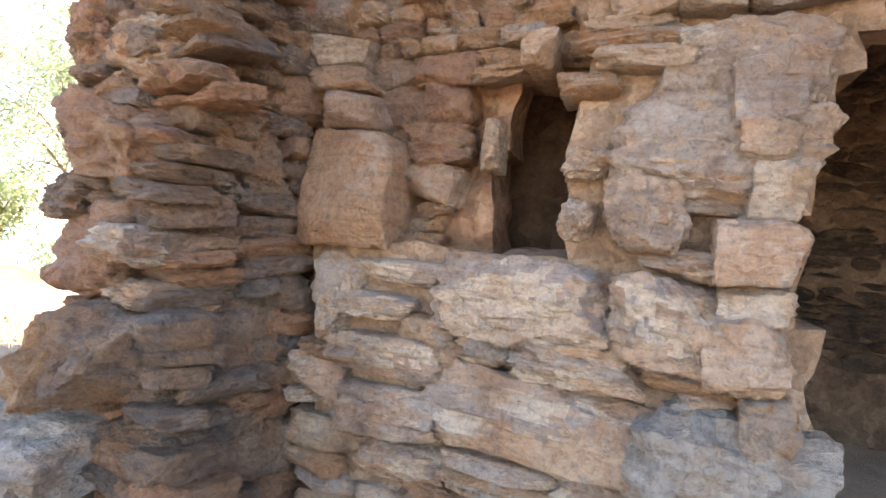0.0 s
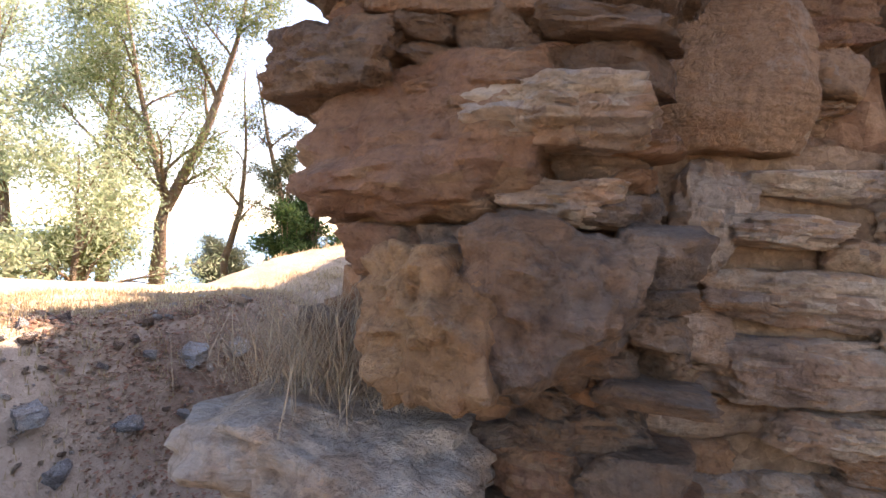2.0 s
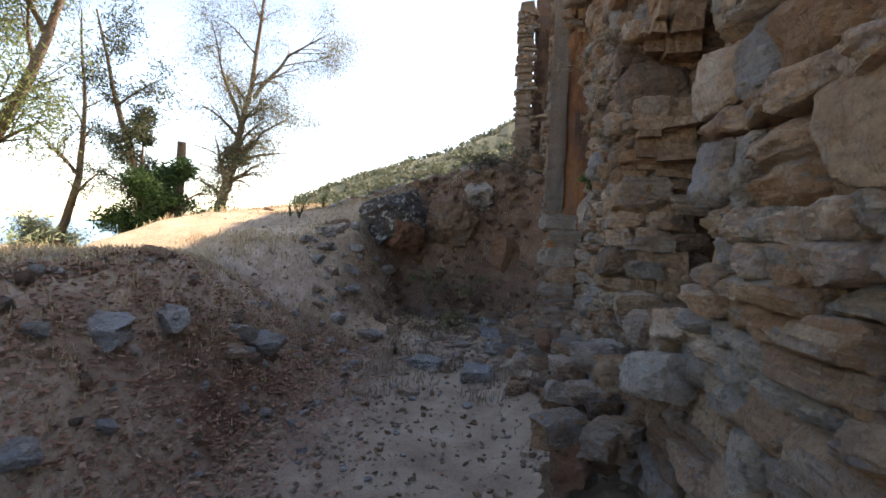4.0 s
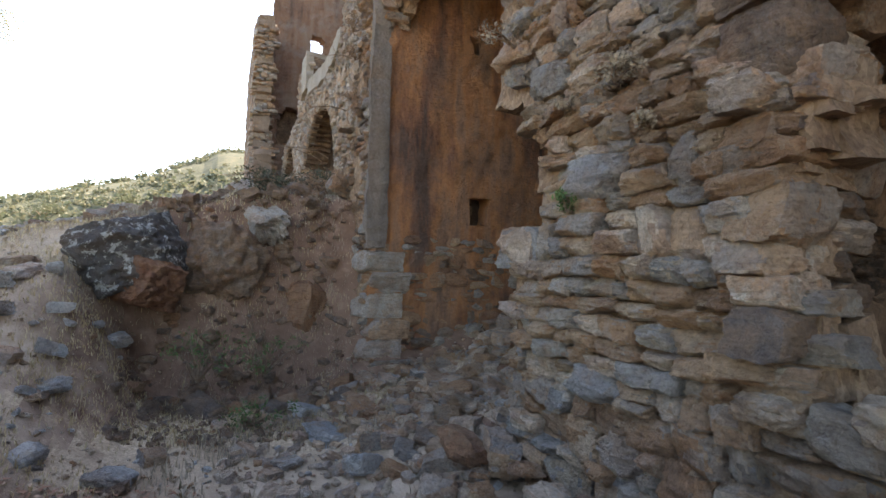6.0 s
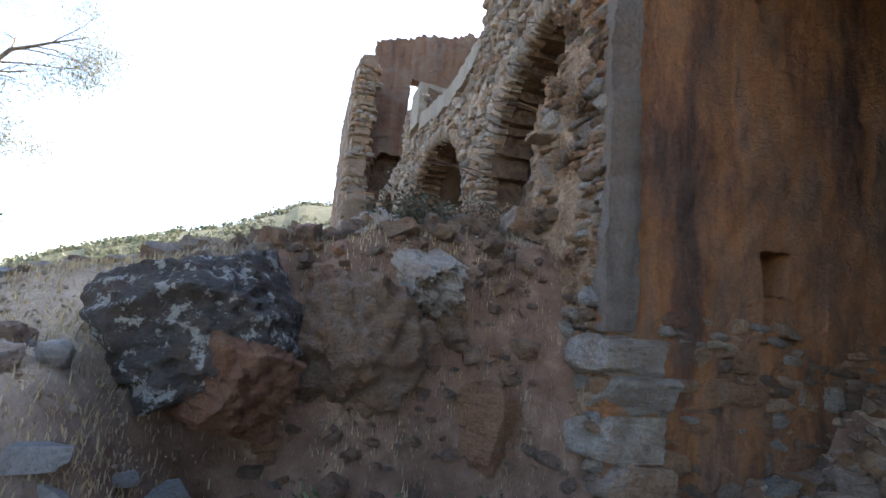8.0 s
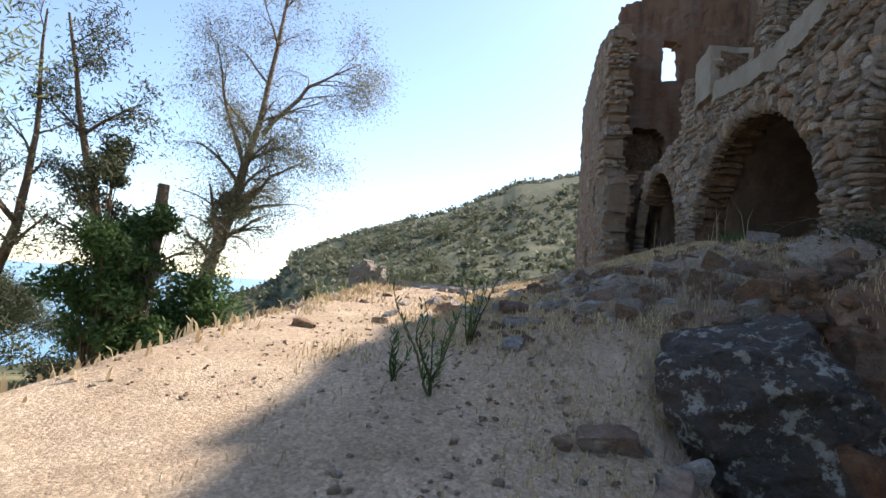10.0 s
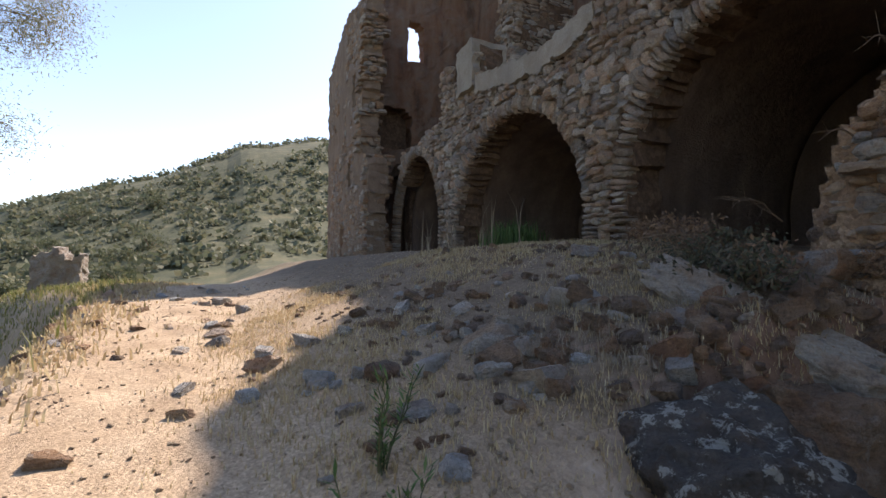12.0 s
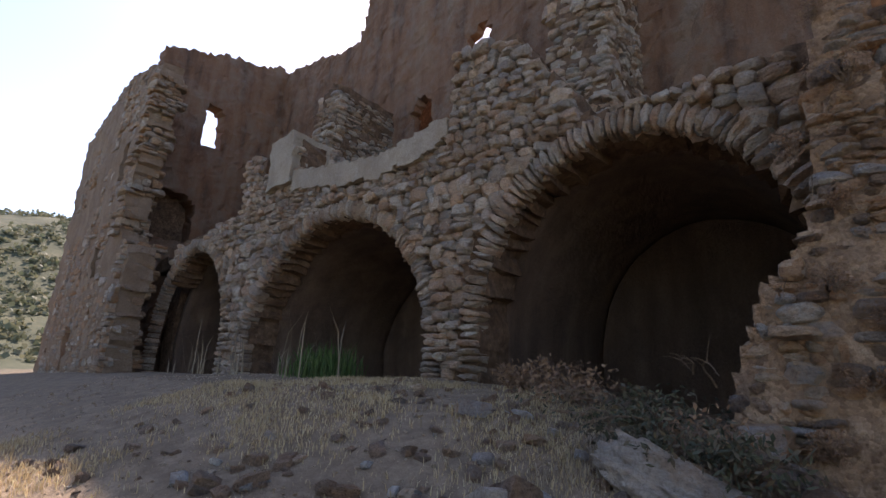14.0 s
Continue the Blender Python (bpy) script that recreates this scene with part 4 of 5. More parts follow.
boulder("crest_rock", at(10.2, -2.5, 1.68), (0.3, 0.22, 0.28), stone_dusk, 10, (8, 0, 10), "dark pointed rock on the crest of the bank", "rock", 16)


def rock_at(s, d, size, mat, seed, label, sink=0.3, z=None, flat=0.7, turn=0):
    r = random.Random(seed)
    p = at(s, d)
    zz = ground_z(p.x, p.y) if z is None else z
    sc = (size * r.uniform(0.85, 1.25), size * r.uniform(0.6, 0.95), size * flat * r.uniform(0.7, 1.1))
    return boulder("loose_stone", Vector((p.x, p.y, zz + sc[2] * (0.5 - sink))), sc, mat, seed + 20, (r.uniform(-14, 14), r.uniform(-14, 14), turn or r.uniform(0, 360)), label, "stone", 7, "loose stones")


BLUE = stone_material("blue-grey stone", [(0.38, 0.385, 0.39), (0.44, 0.44, 0.43), (0.34, 0.345, 0.35), (0.5, 0.48, 0.46)], 0.12, 0.3)
LOOSE = ((5.6, -1.6, 0.34, 0), (5.3, -1.0, 0.42, 0), (7.1, -0.9, 0.4, 0), (4.75, -1.62, 0.2, 1), (6.55, -2.5, 0.36, 0), (4.5, -3.0, 0.34, 0), (4.2, -3.1, 0.3, 0), (3.3, -3.1, 0.32, 0), (2.7, -3.1, 0.36, 0),
         (3.7, -3.5, 0.22, 1), (3.8, -2.9, 0.2, 1), (7.7, -3.6, 0.28, 0), (7.35, -3.35, 0.22, 1), (6.9, -2.25, 0.26, 2), (7.9, -0.95, 0.36, 0), (6.2, -0.75, 0.34, 0), (6.5, -0.5, 0.3, 1), (7.4, -0.5, 0.34, 2), (6.6, -1.3, 0.24, 0),
         (7.4, -3.05, 0.26, 0), (7.5, -3.5, 0.24, 0), (7.4, -3.8, 0.2, 0), (8.0, -3.45, 0.3, 1), (8.5, -3.6, 0.24, 1), (7.2, -3.1, 0.16, 1), (9.4, -4.05, 0.24, 0), (8.85, -3.2, 0.3, 1), (11.85, -4.75, 0.4, 1), (10.5, -5.9, 0.5, 2),
         (11.7, -6.5, 0.3, 2), (12.2, -4.3, 0.42, 0), (12.9, -7.2, 0.42, 2), (11.2, -4.9, 0.36, 0), (11.0, -4.4, 0.34, 0), (11.0, -5.3, 0.32, 2), (10.0, -4.0, 0.3, 0), (12.3, -4.7, 0.3, 0), (10.6, -3.7, 0.4, 0), (10.2, -3.4, 0.34, 0), (9.7, -3.55, 0.36, 2),
         (13.5, -6.4, 0.34, 2), (14.5, -5.2, 0.4, 0), (15.5, -7.6, 0.5, 2), (9.9, -2.9, 0.3, 0), (11.4, -3.4, 0.3, 0), (12.4, -2.6, 0.24, 1), (13.2, -0.6, 0.3, 1), (1.2, -2.9, 0.3, 0), (0.5, -2.7, 0.22, 1), (1.8, -2.75, 0.24, 0))
NAMED = ("blue-grey angular stone lying on the path", "pale flat stone lying in dry grass", "brown rough stone lying on dry earth")
for n, (s, d, size, kind) in enumerate(LOOSE):
    rock_at(s, d, size * ((0.62, 0.6, 0.42)[kind] if s > 9.0 else 0.9), (BLUE, stone_pale, stone_warm)[kind], n, NAMED[kind], 0.36 if s > 9.0 else 0.3, flat=0.5)

# rubble fallen along the foot of the wall and in the openings
r = random.Random(4)
for n in range(46):
    s = r.uniform(2.6, 5.7)
    d = -abs(r.gauss(0, 0.28))
    size = r.uniform(0.1, 0.28)
    rock_at(s, d - 0.02, size, r.choice((stone_pale, stone_warm, stone_warm, stone_red, stone_dusk)), 100 + n, "fallen rubble block at the foot of the wall", 0.25, z=ground_z(*at(s, d).xy) + max(0.0, 0.55 + d * 1.2) * r.random() * (0.95 if s < 3.2 else 0.45))
for n in range(120):
    s, d = r.uniform(5.7, 8.7), r.uniform(-0.6, 2.6)
    rock_at(s, d, r.uniform(0.09, 0.28), r.choice((stone_pale, stone_pale, stone_warm, stone_red, stone_grey)), 200 + n, "rubble stone on the slope of the open vault", 0.35)
for n, q in enumerate(((3.2, 0.05, 0.3, 0.4), (2.75, 0.1, 0.26, 0.36), (3.0, -0.18, 0.3, 0.1), (2.3, 0.05, 0.3, 0.4), (2.6, -0.2, 0.3, 0.1), (2.2, -0.12, 0.34, 0.2), (3.4, -0.25, 0.3, -0.25), (2.8, -0.4, 0.34, -0.3), (3.9, -0.3, 0.3, -0.4))):
    rock_at(q[0], q[1], q[2] * 0.8, (stone_pale, stone_warm, stone_slab)[n % 3], 300 + n, "rubble block heaped below the doorway", 0.4, z=q[3])
boulder("ledge_block", at(5.34, 0.2, 1.05), (0.46, 0.38, 0.27), BLUE, 35, (0, 0, 66), "grey squared block on a broken ledge of the wall", "stone", 12, "", 0.16)


# ---- gravel and litter ----
def scatter(name, kind, count, area, size, mat, seed, label, lift=0.2, keep=None, category="gravel"):
    rr = random.Random(seed)
    specs = []
    while len(specs) < count:
        s, d = rr.uniform(area[0], area[1]), rr.uniform(area[2], area[3])
        if keep and rr.random() > keep(s, d):
            continue
        p = at(s, d)
        w = rr.uniform(*size) * (0.5 + rr.random() ** 2)
        m = Matrix.Translation((p.x, p.y, ground_z(p.x, p.y) + w * lift)) @ pose(0, 0, 0, rr.uniform(-30, 30), rr.uniform(-30, 30), rr.uniform(0, 360)) @ Matrix.Diagonal((w * 1.2, w * 0.85, w * 0.55, 1))
        specs.append((rr.randrange(len(kind)), m))
    ob = joined_stones(name, kind, specs, mat)
    return tagged(ob, label, category, kind="stuff")


grit = stone_material("beige path grit", [(0.5, 0.40, 0.30), (0.43, 0.34, 0.25), (0.36, 0.285, 0.215), (0.47, 0.4, 0.33)], 0.1, 0.1)
out = lambda s, d: 1.0 if d < -0.05 or (5.6 < s < 8.6) or s < -0.2 or s > 9.8 else 0.0
scatter("gravel", COARSE, 6000, (-2.0, 9.5, -4.8, 1.2), (0.008, 0.035), grit, 1, "loose pale gravel on trodden earth", keep=out)
scatter("gravel", COARSE, 320, (2.0, 7.2, -4.0, 0.6), (0.015, 0.06), BLUE, 2, "blue-grey stone chips on the path", keep=out)
scatter("gravel", COARSE, 420, (0.0, 8.2, -3.4, -0.2), (0.015, 0.055), stone_warm, 3, "brownish rubble chips on the path", keep=out)
scatter("gravel", COARSE, 7000, (8.5, 20.0, -7.6, 0.4), (0.007, 0.024), grit, 4, "pale gravel on the sunny path", keep=out)
scatter("gravel", COARSE, 260, (9.3, 15.0, -4.2, 0.2), (0.03, 0.12), stone_dusk, 5, "grey stones half sunk in the mound", 0.05, keep=out)
scatter("gravel", COARSE, 1500, (-2.6, 1.8, -5.0, -1.2), (0.015, 0.06), stone_slab, 8, "pale stone chips on the start of the bank", keep=out)
scatter("gravel", COARSE, 1500, (5.4, 8.8, -1.8, 2.6), (0.03, 0.11), stone_pale, 9, "small broken stones strewn on the slope of the open vault")
scatter("gravel", MIDDLE, 260, (5.4, 8.7, -0.8, 2.6), (0.09, 0.24), stone_warm, 10, "flat broken stones bedded in the slope of the open vault", 0.12)
scatter("gravel", COARSE, 800, (7.2, 9.6, -2.7, -0.4), (0.02, 0.08), stone_dusk, 11, "crumbled dark stone below the earth bank")


def bedded(count, area, size, mats, seed, sink=0.05, keep=None):
    """Single stones half sunk in the ground, as pieces of it."""
    rr = random.Random(seed)
    specs = []
    while len(specs) < count:
        s, d = rr.uniform(area[0], area[1]), rr.uniform(area[2], area[3])
        if keep and rr.random() > keep(s, d):
            continue
        p = at(s, d)
        w = rr.uniform(*size) * (0.5 + rr.random() ** 2)
        specs.append((rr.randrange(14), Matrix.Translation((p.x, p.y, ground_z(p.x, p.y) + w * sink)) @ pose(0, 0, 0, rr.uniform(-28, 28), rr.uniform(-28, 28), rr.uniform(0, 360)) @ Matrix.Diagonal((w * 1.25, w * 0.85, w * 0.6, 1))))
    lay(ground, MIDDLE, specs, mats)


heaped = lambda s, d: 1.0 if wob(s * 1.1, d * 1.1, 5) > 0.0 else 0.15
bedded(290, (7.9, 9.9, -2.7, -0.2), (0.05, 0.2), [stone_dusk, stone_dusk, stone_earthy, stone_red], 6, 0.25)
bedded(110, (1.0, 7.0, -3.6, -2.3), (0.04, 0.12), [BLUE, stone_dusk], 7)
bedded(150, (9.6, 13.2, -4.6, -0.6), (0.04, 0.16), [BLUE, stone_grey, stone_dusk, stone_earthy], 12, 0.08, heaped)
bedded(60, (9.4, 11.0, -3.3, -1.6), (0.1, 0.28), [stone_dusk, stone_grey, stone_earthy], 13, 0.0, heaped)
bedded(26, (6.4, 8.6, -3.9, -2.6), (0.06, 0.18), [BLUE, stone_pale], 14, 0.1)
bedded(60, (11.0, 20.0, -7.6, -4.6), (0.06, 0.22), [stone_pale, BLUE, stone_earthy], 15, 0.02)


def blades(name, count, area, height, mat, seed, label, keep=None, tuft=9, spread=0.09, width=0.004, category="grass", base=None, kind="stuff"):
    """Tufts of thin bent blades."""
    rr = random.Random(seed)
    verts, faces = [], []
    made = 0
    while made < count:
        s, d = rr.uniform(area[0], area[1]), rr.uniform(area[2], area[3])
        if keep and rr.random() > keep(s, d):
            continue
        made += 1
        c = at(s, d)
        size = height * rr.uniform(0.5, 1.25)
        for _ in range(tuft):
            x, y = c.x + rr.gauss(0, spread), c.y + rr.gauss(0, spread)
            z = ground_z(x, y) - 0.01 if base is None else base(x, y, rr)
            h = size * rr.uniform(0.5, 1.1)
            az, bend = rr.uniform(0, 6.283), rr.uniform(0.1, 0.75) * h
            dx, dy = math.cos(az), math.sin(az)
            px, py = -dy * width * rr.uniform(0.7, 1.5), dx * width
            k = len(verts)
            verts += [(x - px, y - py, z), (x + px, y + py, z), (x - px * 0.8 + dx * bend * 0.3, y - py * 0.8 + dy * bend * 0.3, z + h * 0.6), (x + px * 0.8 + dx * bend * 0.3, y + py * 0.8 + dy * bend * 0.3, z + h * 0.6), (x + dx * bend, y + dy * bend, z + h * 0.93)]
            faces += [(k, k + 1, k + 3, k + 2), (k + 2, k + 3, k + 4)]
    return tagged(new(name, mesh_from(name, verts, faces, mat)), label, category, kind=kind)


def leaf_material(name, tones, thin=0.35):
    m, nt, b = material(name, 0.75, 0.3)
    rnd = nt.nodes.new("ShaderNodeNewGeometry").outputs["Random Per Island"]
    col = ramp(nt, rnd, [((i + 0.5) / len(tones), t) for i, t in enumerate(tones)])
    nt.links.new(col, b.inputs["Base Color"])
    tr = nt.nodes.new("ShaderNodeBsdfTranslucent")
    nt.links.new(col, tr.inputs[0])
    mx = nt.nodes.new("ShaderNodeMixShader")
    mx.inputs[0].default_value = thin
    nt.links.new(b.outputs[0], mx.inputs[1])
    nt.links.new(tr.outputs[0], mx.inputs[2])
    nt.links.new(mx.outputs[0], nt.nodes["Material Output"].inputs[0])
    return m


straw = leaf_material("dry straw", [(0.42, 0.31, 0.17), (0.5, 0.38, 0.22), (0.34, 0.25, 0.14), (0.55, 0.45, 0.28)])
straw_dull = leaf_material("grey dry stems", [(0.30, 0.24, 0.17), (0.38, 0.31, 0.22), (0.24, 0.19, 0.14)])
olive = leaf_material("olive leaves", [(0.07, 0.085, 0.045), (0.11, 0.12, 0.06), (0.16, 0.15, 0.08), (0.09, 0.10, 0.06)])
fresh = leaf_material("green leaves", [(0.06, 0.115, 0.035), (0.10, 0.17, 0.055), (0.15, 0.215, 0.075), (0.07, 0.11, 0.04)])
silver = leaf_material("thin silvery leaves", [(0.17, 0.18, 0.10), (0.25, 0.24, 0.15), (0.32, 0.27, 0.16), (0.13, 0.14, 0.08)], 0.45)
meadow = leaf_material("meadow grass", [(0.16, 0.17, 0.05), (0.25, 0.23, 0.09), (0.36, 0.29, 0.14), (0.12, 0.14, 0.05)])
rust_dry = leaf_material("rusty dry stems", [(0.25, 0.15, 0.09), (0.32, 0.20, 0.12), (0.2, 0.13, 0.09)])
bramble_leaf = leaf_material("dark bramble leaves", [(0.045, 0.05, 0.03), (0.075, 0.075, 0.045), (0.11, 0.085, 0.055)], 0.2)
# Grey-green of the hill scrub, greyed and lightened further to stand for haze.
scrub = leaf_material("grey-green scrub with haze in its tones", [(0.10, 0.112, 0.068), (0.14, 0.146, 0.088), (0.19, 0.18, 0.11)], 0.3)
# Tones raised to stand for overexposed sunlight on the leaves beyond the bank.
backlit = leaf_material("leaves with sunlight in their tones", [(0.3, 0.36, 0.2), (0.4, 0.44, 0.26), (0.46, 0.46, 0.3), (0.25, 0.31, 0.17)], 0.55)
# Lighter copy of the leaf green, with sunlight mixed into the colour.
sunny = leaf_material("thin leaves lightened as if sunlit", [(0.16, 0.2, 0.08), (0.24, 0.27, 0.11), (0.3, 0.3, 0.15), (0.13, 0.17, 0.07)], 0.5)
litter = leaf_material("dead leaves", [(0.26, 0.125, 0.08), (0.34, 0.18, 0.11), (0.18, 0.09, 0.06), (0.4, 0.26, 0.17)], 0.1)

bank = lambda s, d: 0.9 * step(-2.3, -3.0, d) * (1.0 if wob(s * 1.4, d * 1.4, 3) > -0.1 else 0.12) if s < 7.5 else 0.0
slope = lambda s, d: (1.0 if wob(s * 0.9, d * 0.9, 6) > 0.02 else 0.10) * (0.1 if s < 9.3 and d < -3.2 else 1.0) * (0.12 if -7.4 < d + 0.12 * (s - 9) < -5.4 else 1.0)
blades("dry_grass", 650, (-2.8, 1.9, -4.6, -1.3), 0.09, straw, 7, "pale dry grass at the start of the bank")
blades("dry_grass", 2200, (-2.5, 7.5, -5.5, -2.2), 0.08, straw, 1, "short dry grass on the stony bank", keep=bank)
blades("dry_grass", 4200, (7.2, 16.0, -5.6, 0.3), 0.075, straw, 2, "short straw-coloured grass on the mound", keep=slope)
blades("meadow_grass", 4200, (10.0, 46.0, -24.0, -7.4), 0.3, meadow, 33, "yellow-green grass in the field below the path", tuft=7, spread=0.4, width=0.016)
blades("dry_grass", 2600, (8.0, 40.0, -9.5, -6.4), 0.13, straw, 3, "straw-coloured grass beside the path", tuft=7, spread=0.25, width=0.012)
blades("dry_grass", 300, (7.2, 9.2, -4.1, -2.8), 0.06, straw, 4, "dry grass tufts round the boulder", keep=lambda s, d: 0.6)
blades("dry_grass", 700, (8.3, 10.9, -3.2, -0.3), 0.11, straw_dull, 6, "dry stems on the earth bank", keep=lambda s, d: 1.0 if wob(s * 2, d * 2, 4) > 0.0 else 0.1)
blades("dry_grass", 260, (4.5, 9.0, -2.3, -0.3), 0.12, straw_dull, 5, "thin dead grass between stones in the alley", keep=lambda s, d: 1.0 if wob(s * 2, d * 2, 8) > 0.15 else 0.02)

rr = random.Random(9)
lv, lf = [], []
for n in range(11000):
    s, d = rr.uniform(1.4, 6.4), rr.gauss(-2.95, 0.5)
    p = at(s, d)
    z = ground_z(p.x, p.y) + rr.uniform(0.004, 0.03)
    w, az = rr.uniform(0.012, 0.03), rr.uniform(0, 6.28)
    cx, cy, t1, t2 = math.cos(az) * w, math.sin(az) * w, rr.uniform(-0.5, 0.5) * w, rr.uniform(-0.5, 0.5) * w
    k = len(lv)
    lv += [(p.x - cx, p.y - cy, z), (p.x + cy * 0.5, p.y - cx * 0.5, z + t1), (p.x + cx, p.y + cy, z + 0.3 * w), (p.x - cy * 0.5, p.y + cx * 0.5, z + t2)]
    lf.append((k, k + 1, k + 2, k + 3))
tagged(new("fallen_leaves", mesh_from("fallen_leaves", lv, lf, litter)), "brown fallen leaves littering the bank", "leaves", kind="stuff")


# ---- trees ----
def tube(verts, faces, pts, radii, sides=6):
    start = len(verts)
    for n, (p, rad) in enumerate(zip(pts, radii)):
        q = pts[min(n + 1, len(pts) - 1)] - pts[max(n - 1, 0)]
        q = q.normalized() if q.length > 1e-6 else Vector((0, 0, 1))
        a = q.cross(Vector((0.31, 0.87, 0.38))).normalized()
        b = q.cross(a)
        for k in range(sides):
            t = 6.2832 * k / sides
            verts.append(p + (a * math.cos(t) + b * math.sin(t)) * rad * (1 + 0.18 * wob(p.x * 2 + k, p.y * 2, p.z * 2)))
    for n in range(len(pts) - 1):
        for k in range(sides):
            i, j = start + n * sides + k, start + n * sides + (k + 1) % sides
            faces.append((i, j, j + sides, i + sides))


def branch(rr, verts, faces, tips, p, way, length, rad, level, droop, split):
    pts, radii = [p.copy()], [rad]
    n = 6 if level < 2 else 4
    w = way.normalized()
    for k in range(n):
        w = (w + Vector((rr.gauss(0, 0.13), rr.gauss(0, 0.13), rr.gauss(0, 0.07) + droop * (level - 0.5) * 0.08))).normalized()
        p = p + w * (length / n)
        pts.append(p.copy())
        radii.append(rad * (1 - 0.72 * (k + 1) / n))
    tube(verts, faces, pts, radii, 7 if level == 0 else 5 if level < 3 else 3)
    if level >= 2:
        tips += [(q, w) for q in pts[1:]]
    if level < 4:
        for k in range(split[level]):
            f = rr.uniform(0.35, 1.0)
            i = max(1, min(n, int(f * n)))
            side = Vector((rr.gauss(0, 1), rr.gauss(0, 1), rr.uniform(-0.2, 0.8))).normalized()
            branch(rr, verts, faces, tips, pts[i], (w * 0.8 + side * 0.7), length * rr.uniform(0.42, 0.66), max(0.008, radii[i] * 0.62), level + 1, droop, split)


bark_mat = stone_material("grey-brown bark", [(0.24, 0.18, 0.13), (0.28, 0.21, 0.15)], 0.3, 0.1)


def leaves_at(rr, tips, per, spread, size, verts, faces, long=2.2):
    for q, w in tips:
        for _ in range(per if rr.random() < per % 1 + 1 else 1):
            c = q + Vector((rr.gauss(0, spread), rr.gauss(0, spread), rr.gauss(0, spread)))
            a = Vector((rr.gauss(0, 1), rr.gauss(0, 1), rr.gauss(-0.5, 0.8))).normalized()
            b = a.cross(Vector((rr.gauss(0, 1), rr.gauss(0, 1), rr.gauss(0, 1)))).normalized()
            l, wd = size * long * rr.uniform(0.6, 1.2), size * rr.uniform(0.35, 0.6)
            k = len(verts)
            verts += [c - a * l * 0.5, c + b * wd * 0.5, c + a * l * 0.5, c - b * wd * 0.5]
            faces.append((k, k + 1, k + 2, k + 3))


def tree(name, base, limbs, leaf_mat, seed, label, per=3, spread=0.35, size=0.13, split=(4, 4, 3, 2), droop=-1.0):
    """limbs: (start height factor list) each (points, first radius, branch count, branch length)."""
    rr = random.Random(seed)
    top = tagged(new(name), label, "tree")
    top.location = base
    verts, faces, tips = [], [], []
    base = Vector(base)
    for pts, rad, count, length in limbs:
        pts = [base + Vector(p) for p in pts]
        fine = []
        for a, b in zip(pts, pts[1:]):
            for k in range(4):
                fine.append(a.lerp(b, k / 4) + Vector((rr.gauss(0, 0.04), rr.gauss(0, 0.04), 0)))
        fine.append(pts[-1])
        radii = [rad * (1 - 0.93 * k / len(fine)) for k in range(len(fine))]
        tube(verts, faces, fine, radii, 9)
        for k in range(count):
            f = 0.38 + 0.62 * (k + rr.random()) / count
            i = min(len(fine) - 1, int(f * (len(fine) - 1)))
            up = (fine[i] - fine[max(0, i - 2)]).normalized() if i else Vector((0, 0, 1))
            side = (Vector((rr.gauss(0, 1), rr.gauss(0, 1), rr.uniform(-0.1, 0.6))).normalized() + up * 0.9).normalized()
            branch(rr, verts, faces, tips, fine[i], side, length * rr.uniform(0.6, 1.2) * (1.2 - 0.5 * f), max(0.02, radii[i] * 0.55), 1, droop, split)
    inv = Matrix.Translation(-base)
    trunk = new("trunk", mesh_from("trunk", [v - base for v in verts], faces, bark_mat, True))
    trunk.parent = top
    lv, lf = [], []
    leaves_at(rr, tips, per, spread, size, lv, lf)
    crown = new("crown", mesh_from("crown", [v - base for v in lv], lf, leaf_mat))
    crown.parent = top
    tagged(crown, "sparse small olive-green leaves")
    return top


tree("tree", (-6.9, 33.4, -4.3), [([(0, 0, 0), (0.2, 0.2, 3.2), (0.5, 0.2, 6.4), (1.1, 0.3, 9.0), (1.9, 0.5, 13.0), (2.7, 0.6, 20.5)], 0.46, 26, 3.2), ([(0.9, 0.2, 8.0), (2.6, 0.0, 10.4), (4.0, -0.4, 11.2)], 0.12, 6, 2.8), ([(1.6, 0.4, 10.5), (0.4, 0.3, 13.4), (-0.3, 0.5, 16.5)], 0.12, 6, 2.8), ([(2.1, 0.4, 12.4), (3.9, 0.4, 15.0), (6.2, 0.3, 16.6)], 0.13, 7, 3.0)], silver, 1, "tall leaning tree with sparse feathery branches", 5, 0.5, 0.066, (4, 4, 3, 3), -1.3)
tree("tree", (-9.2, 30.9, -4.2), [([(0, 0, 0), (-0.1, 0, 3.0), (-0.5, 0, 6.2), (-1.6, 0, 10.5), (-2.6, 0, 15.0)], 0.36, 9, 3.0)], olive, 2, "tall bare-trunked tree leaning over a shrub", 4, 0.3, 0.11)
tree("tree", (-13.1, 30.0, -3.6), [([(0, 0, 0), (0.2, 0, 3.4), (1.1, 0, 6.3), (1.2, 0, 9.5), (1.0, 0, 14.0)], 0.26, 8, 2.6)], olive, 3, "thin crooked tree trunk with few leaves", 2, 0.25, 0.09)
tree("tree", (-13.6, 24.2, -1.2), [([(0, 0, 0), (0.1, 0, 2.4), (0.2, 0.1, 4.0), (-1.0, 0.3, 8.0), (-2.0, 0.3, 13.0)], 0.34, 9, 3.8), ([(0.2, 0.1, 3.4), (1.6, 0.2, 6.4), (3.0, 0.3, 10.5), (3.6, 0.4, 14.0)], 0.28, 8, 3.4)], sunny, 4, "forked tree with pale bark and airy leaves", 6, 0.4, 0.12)
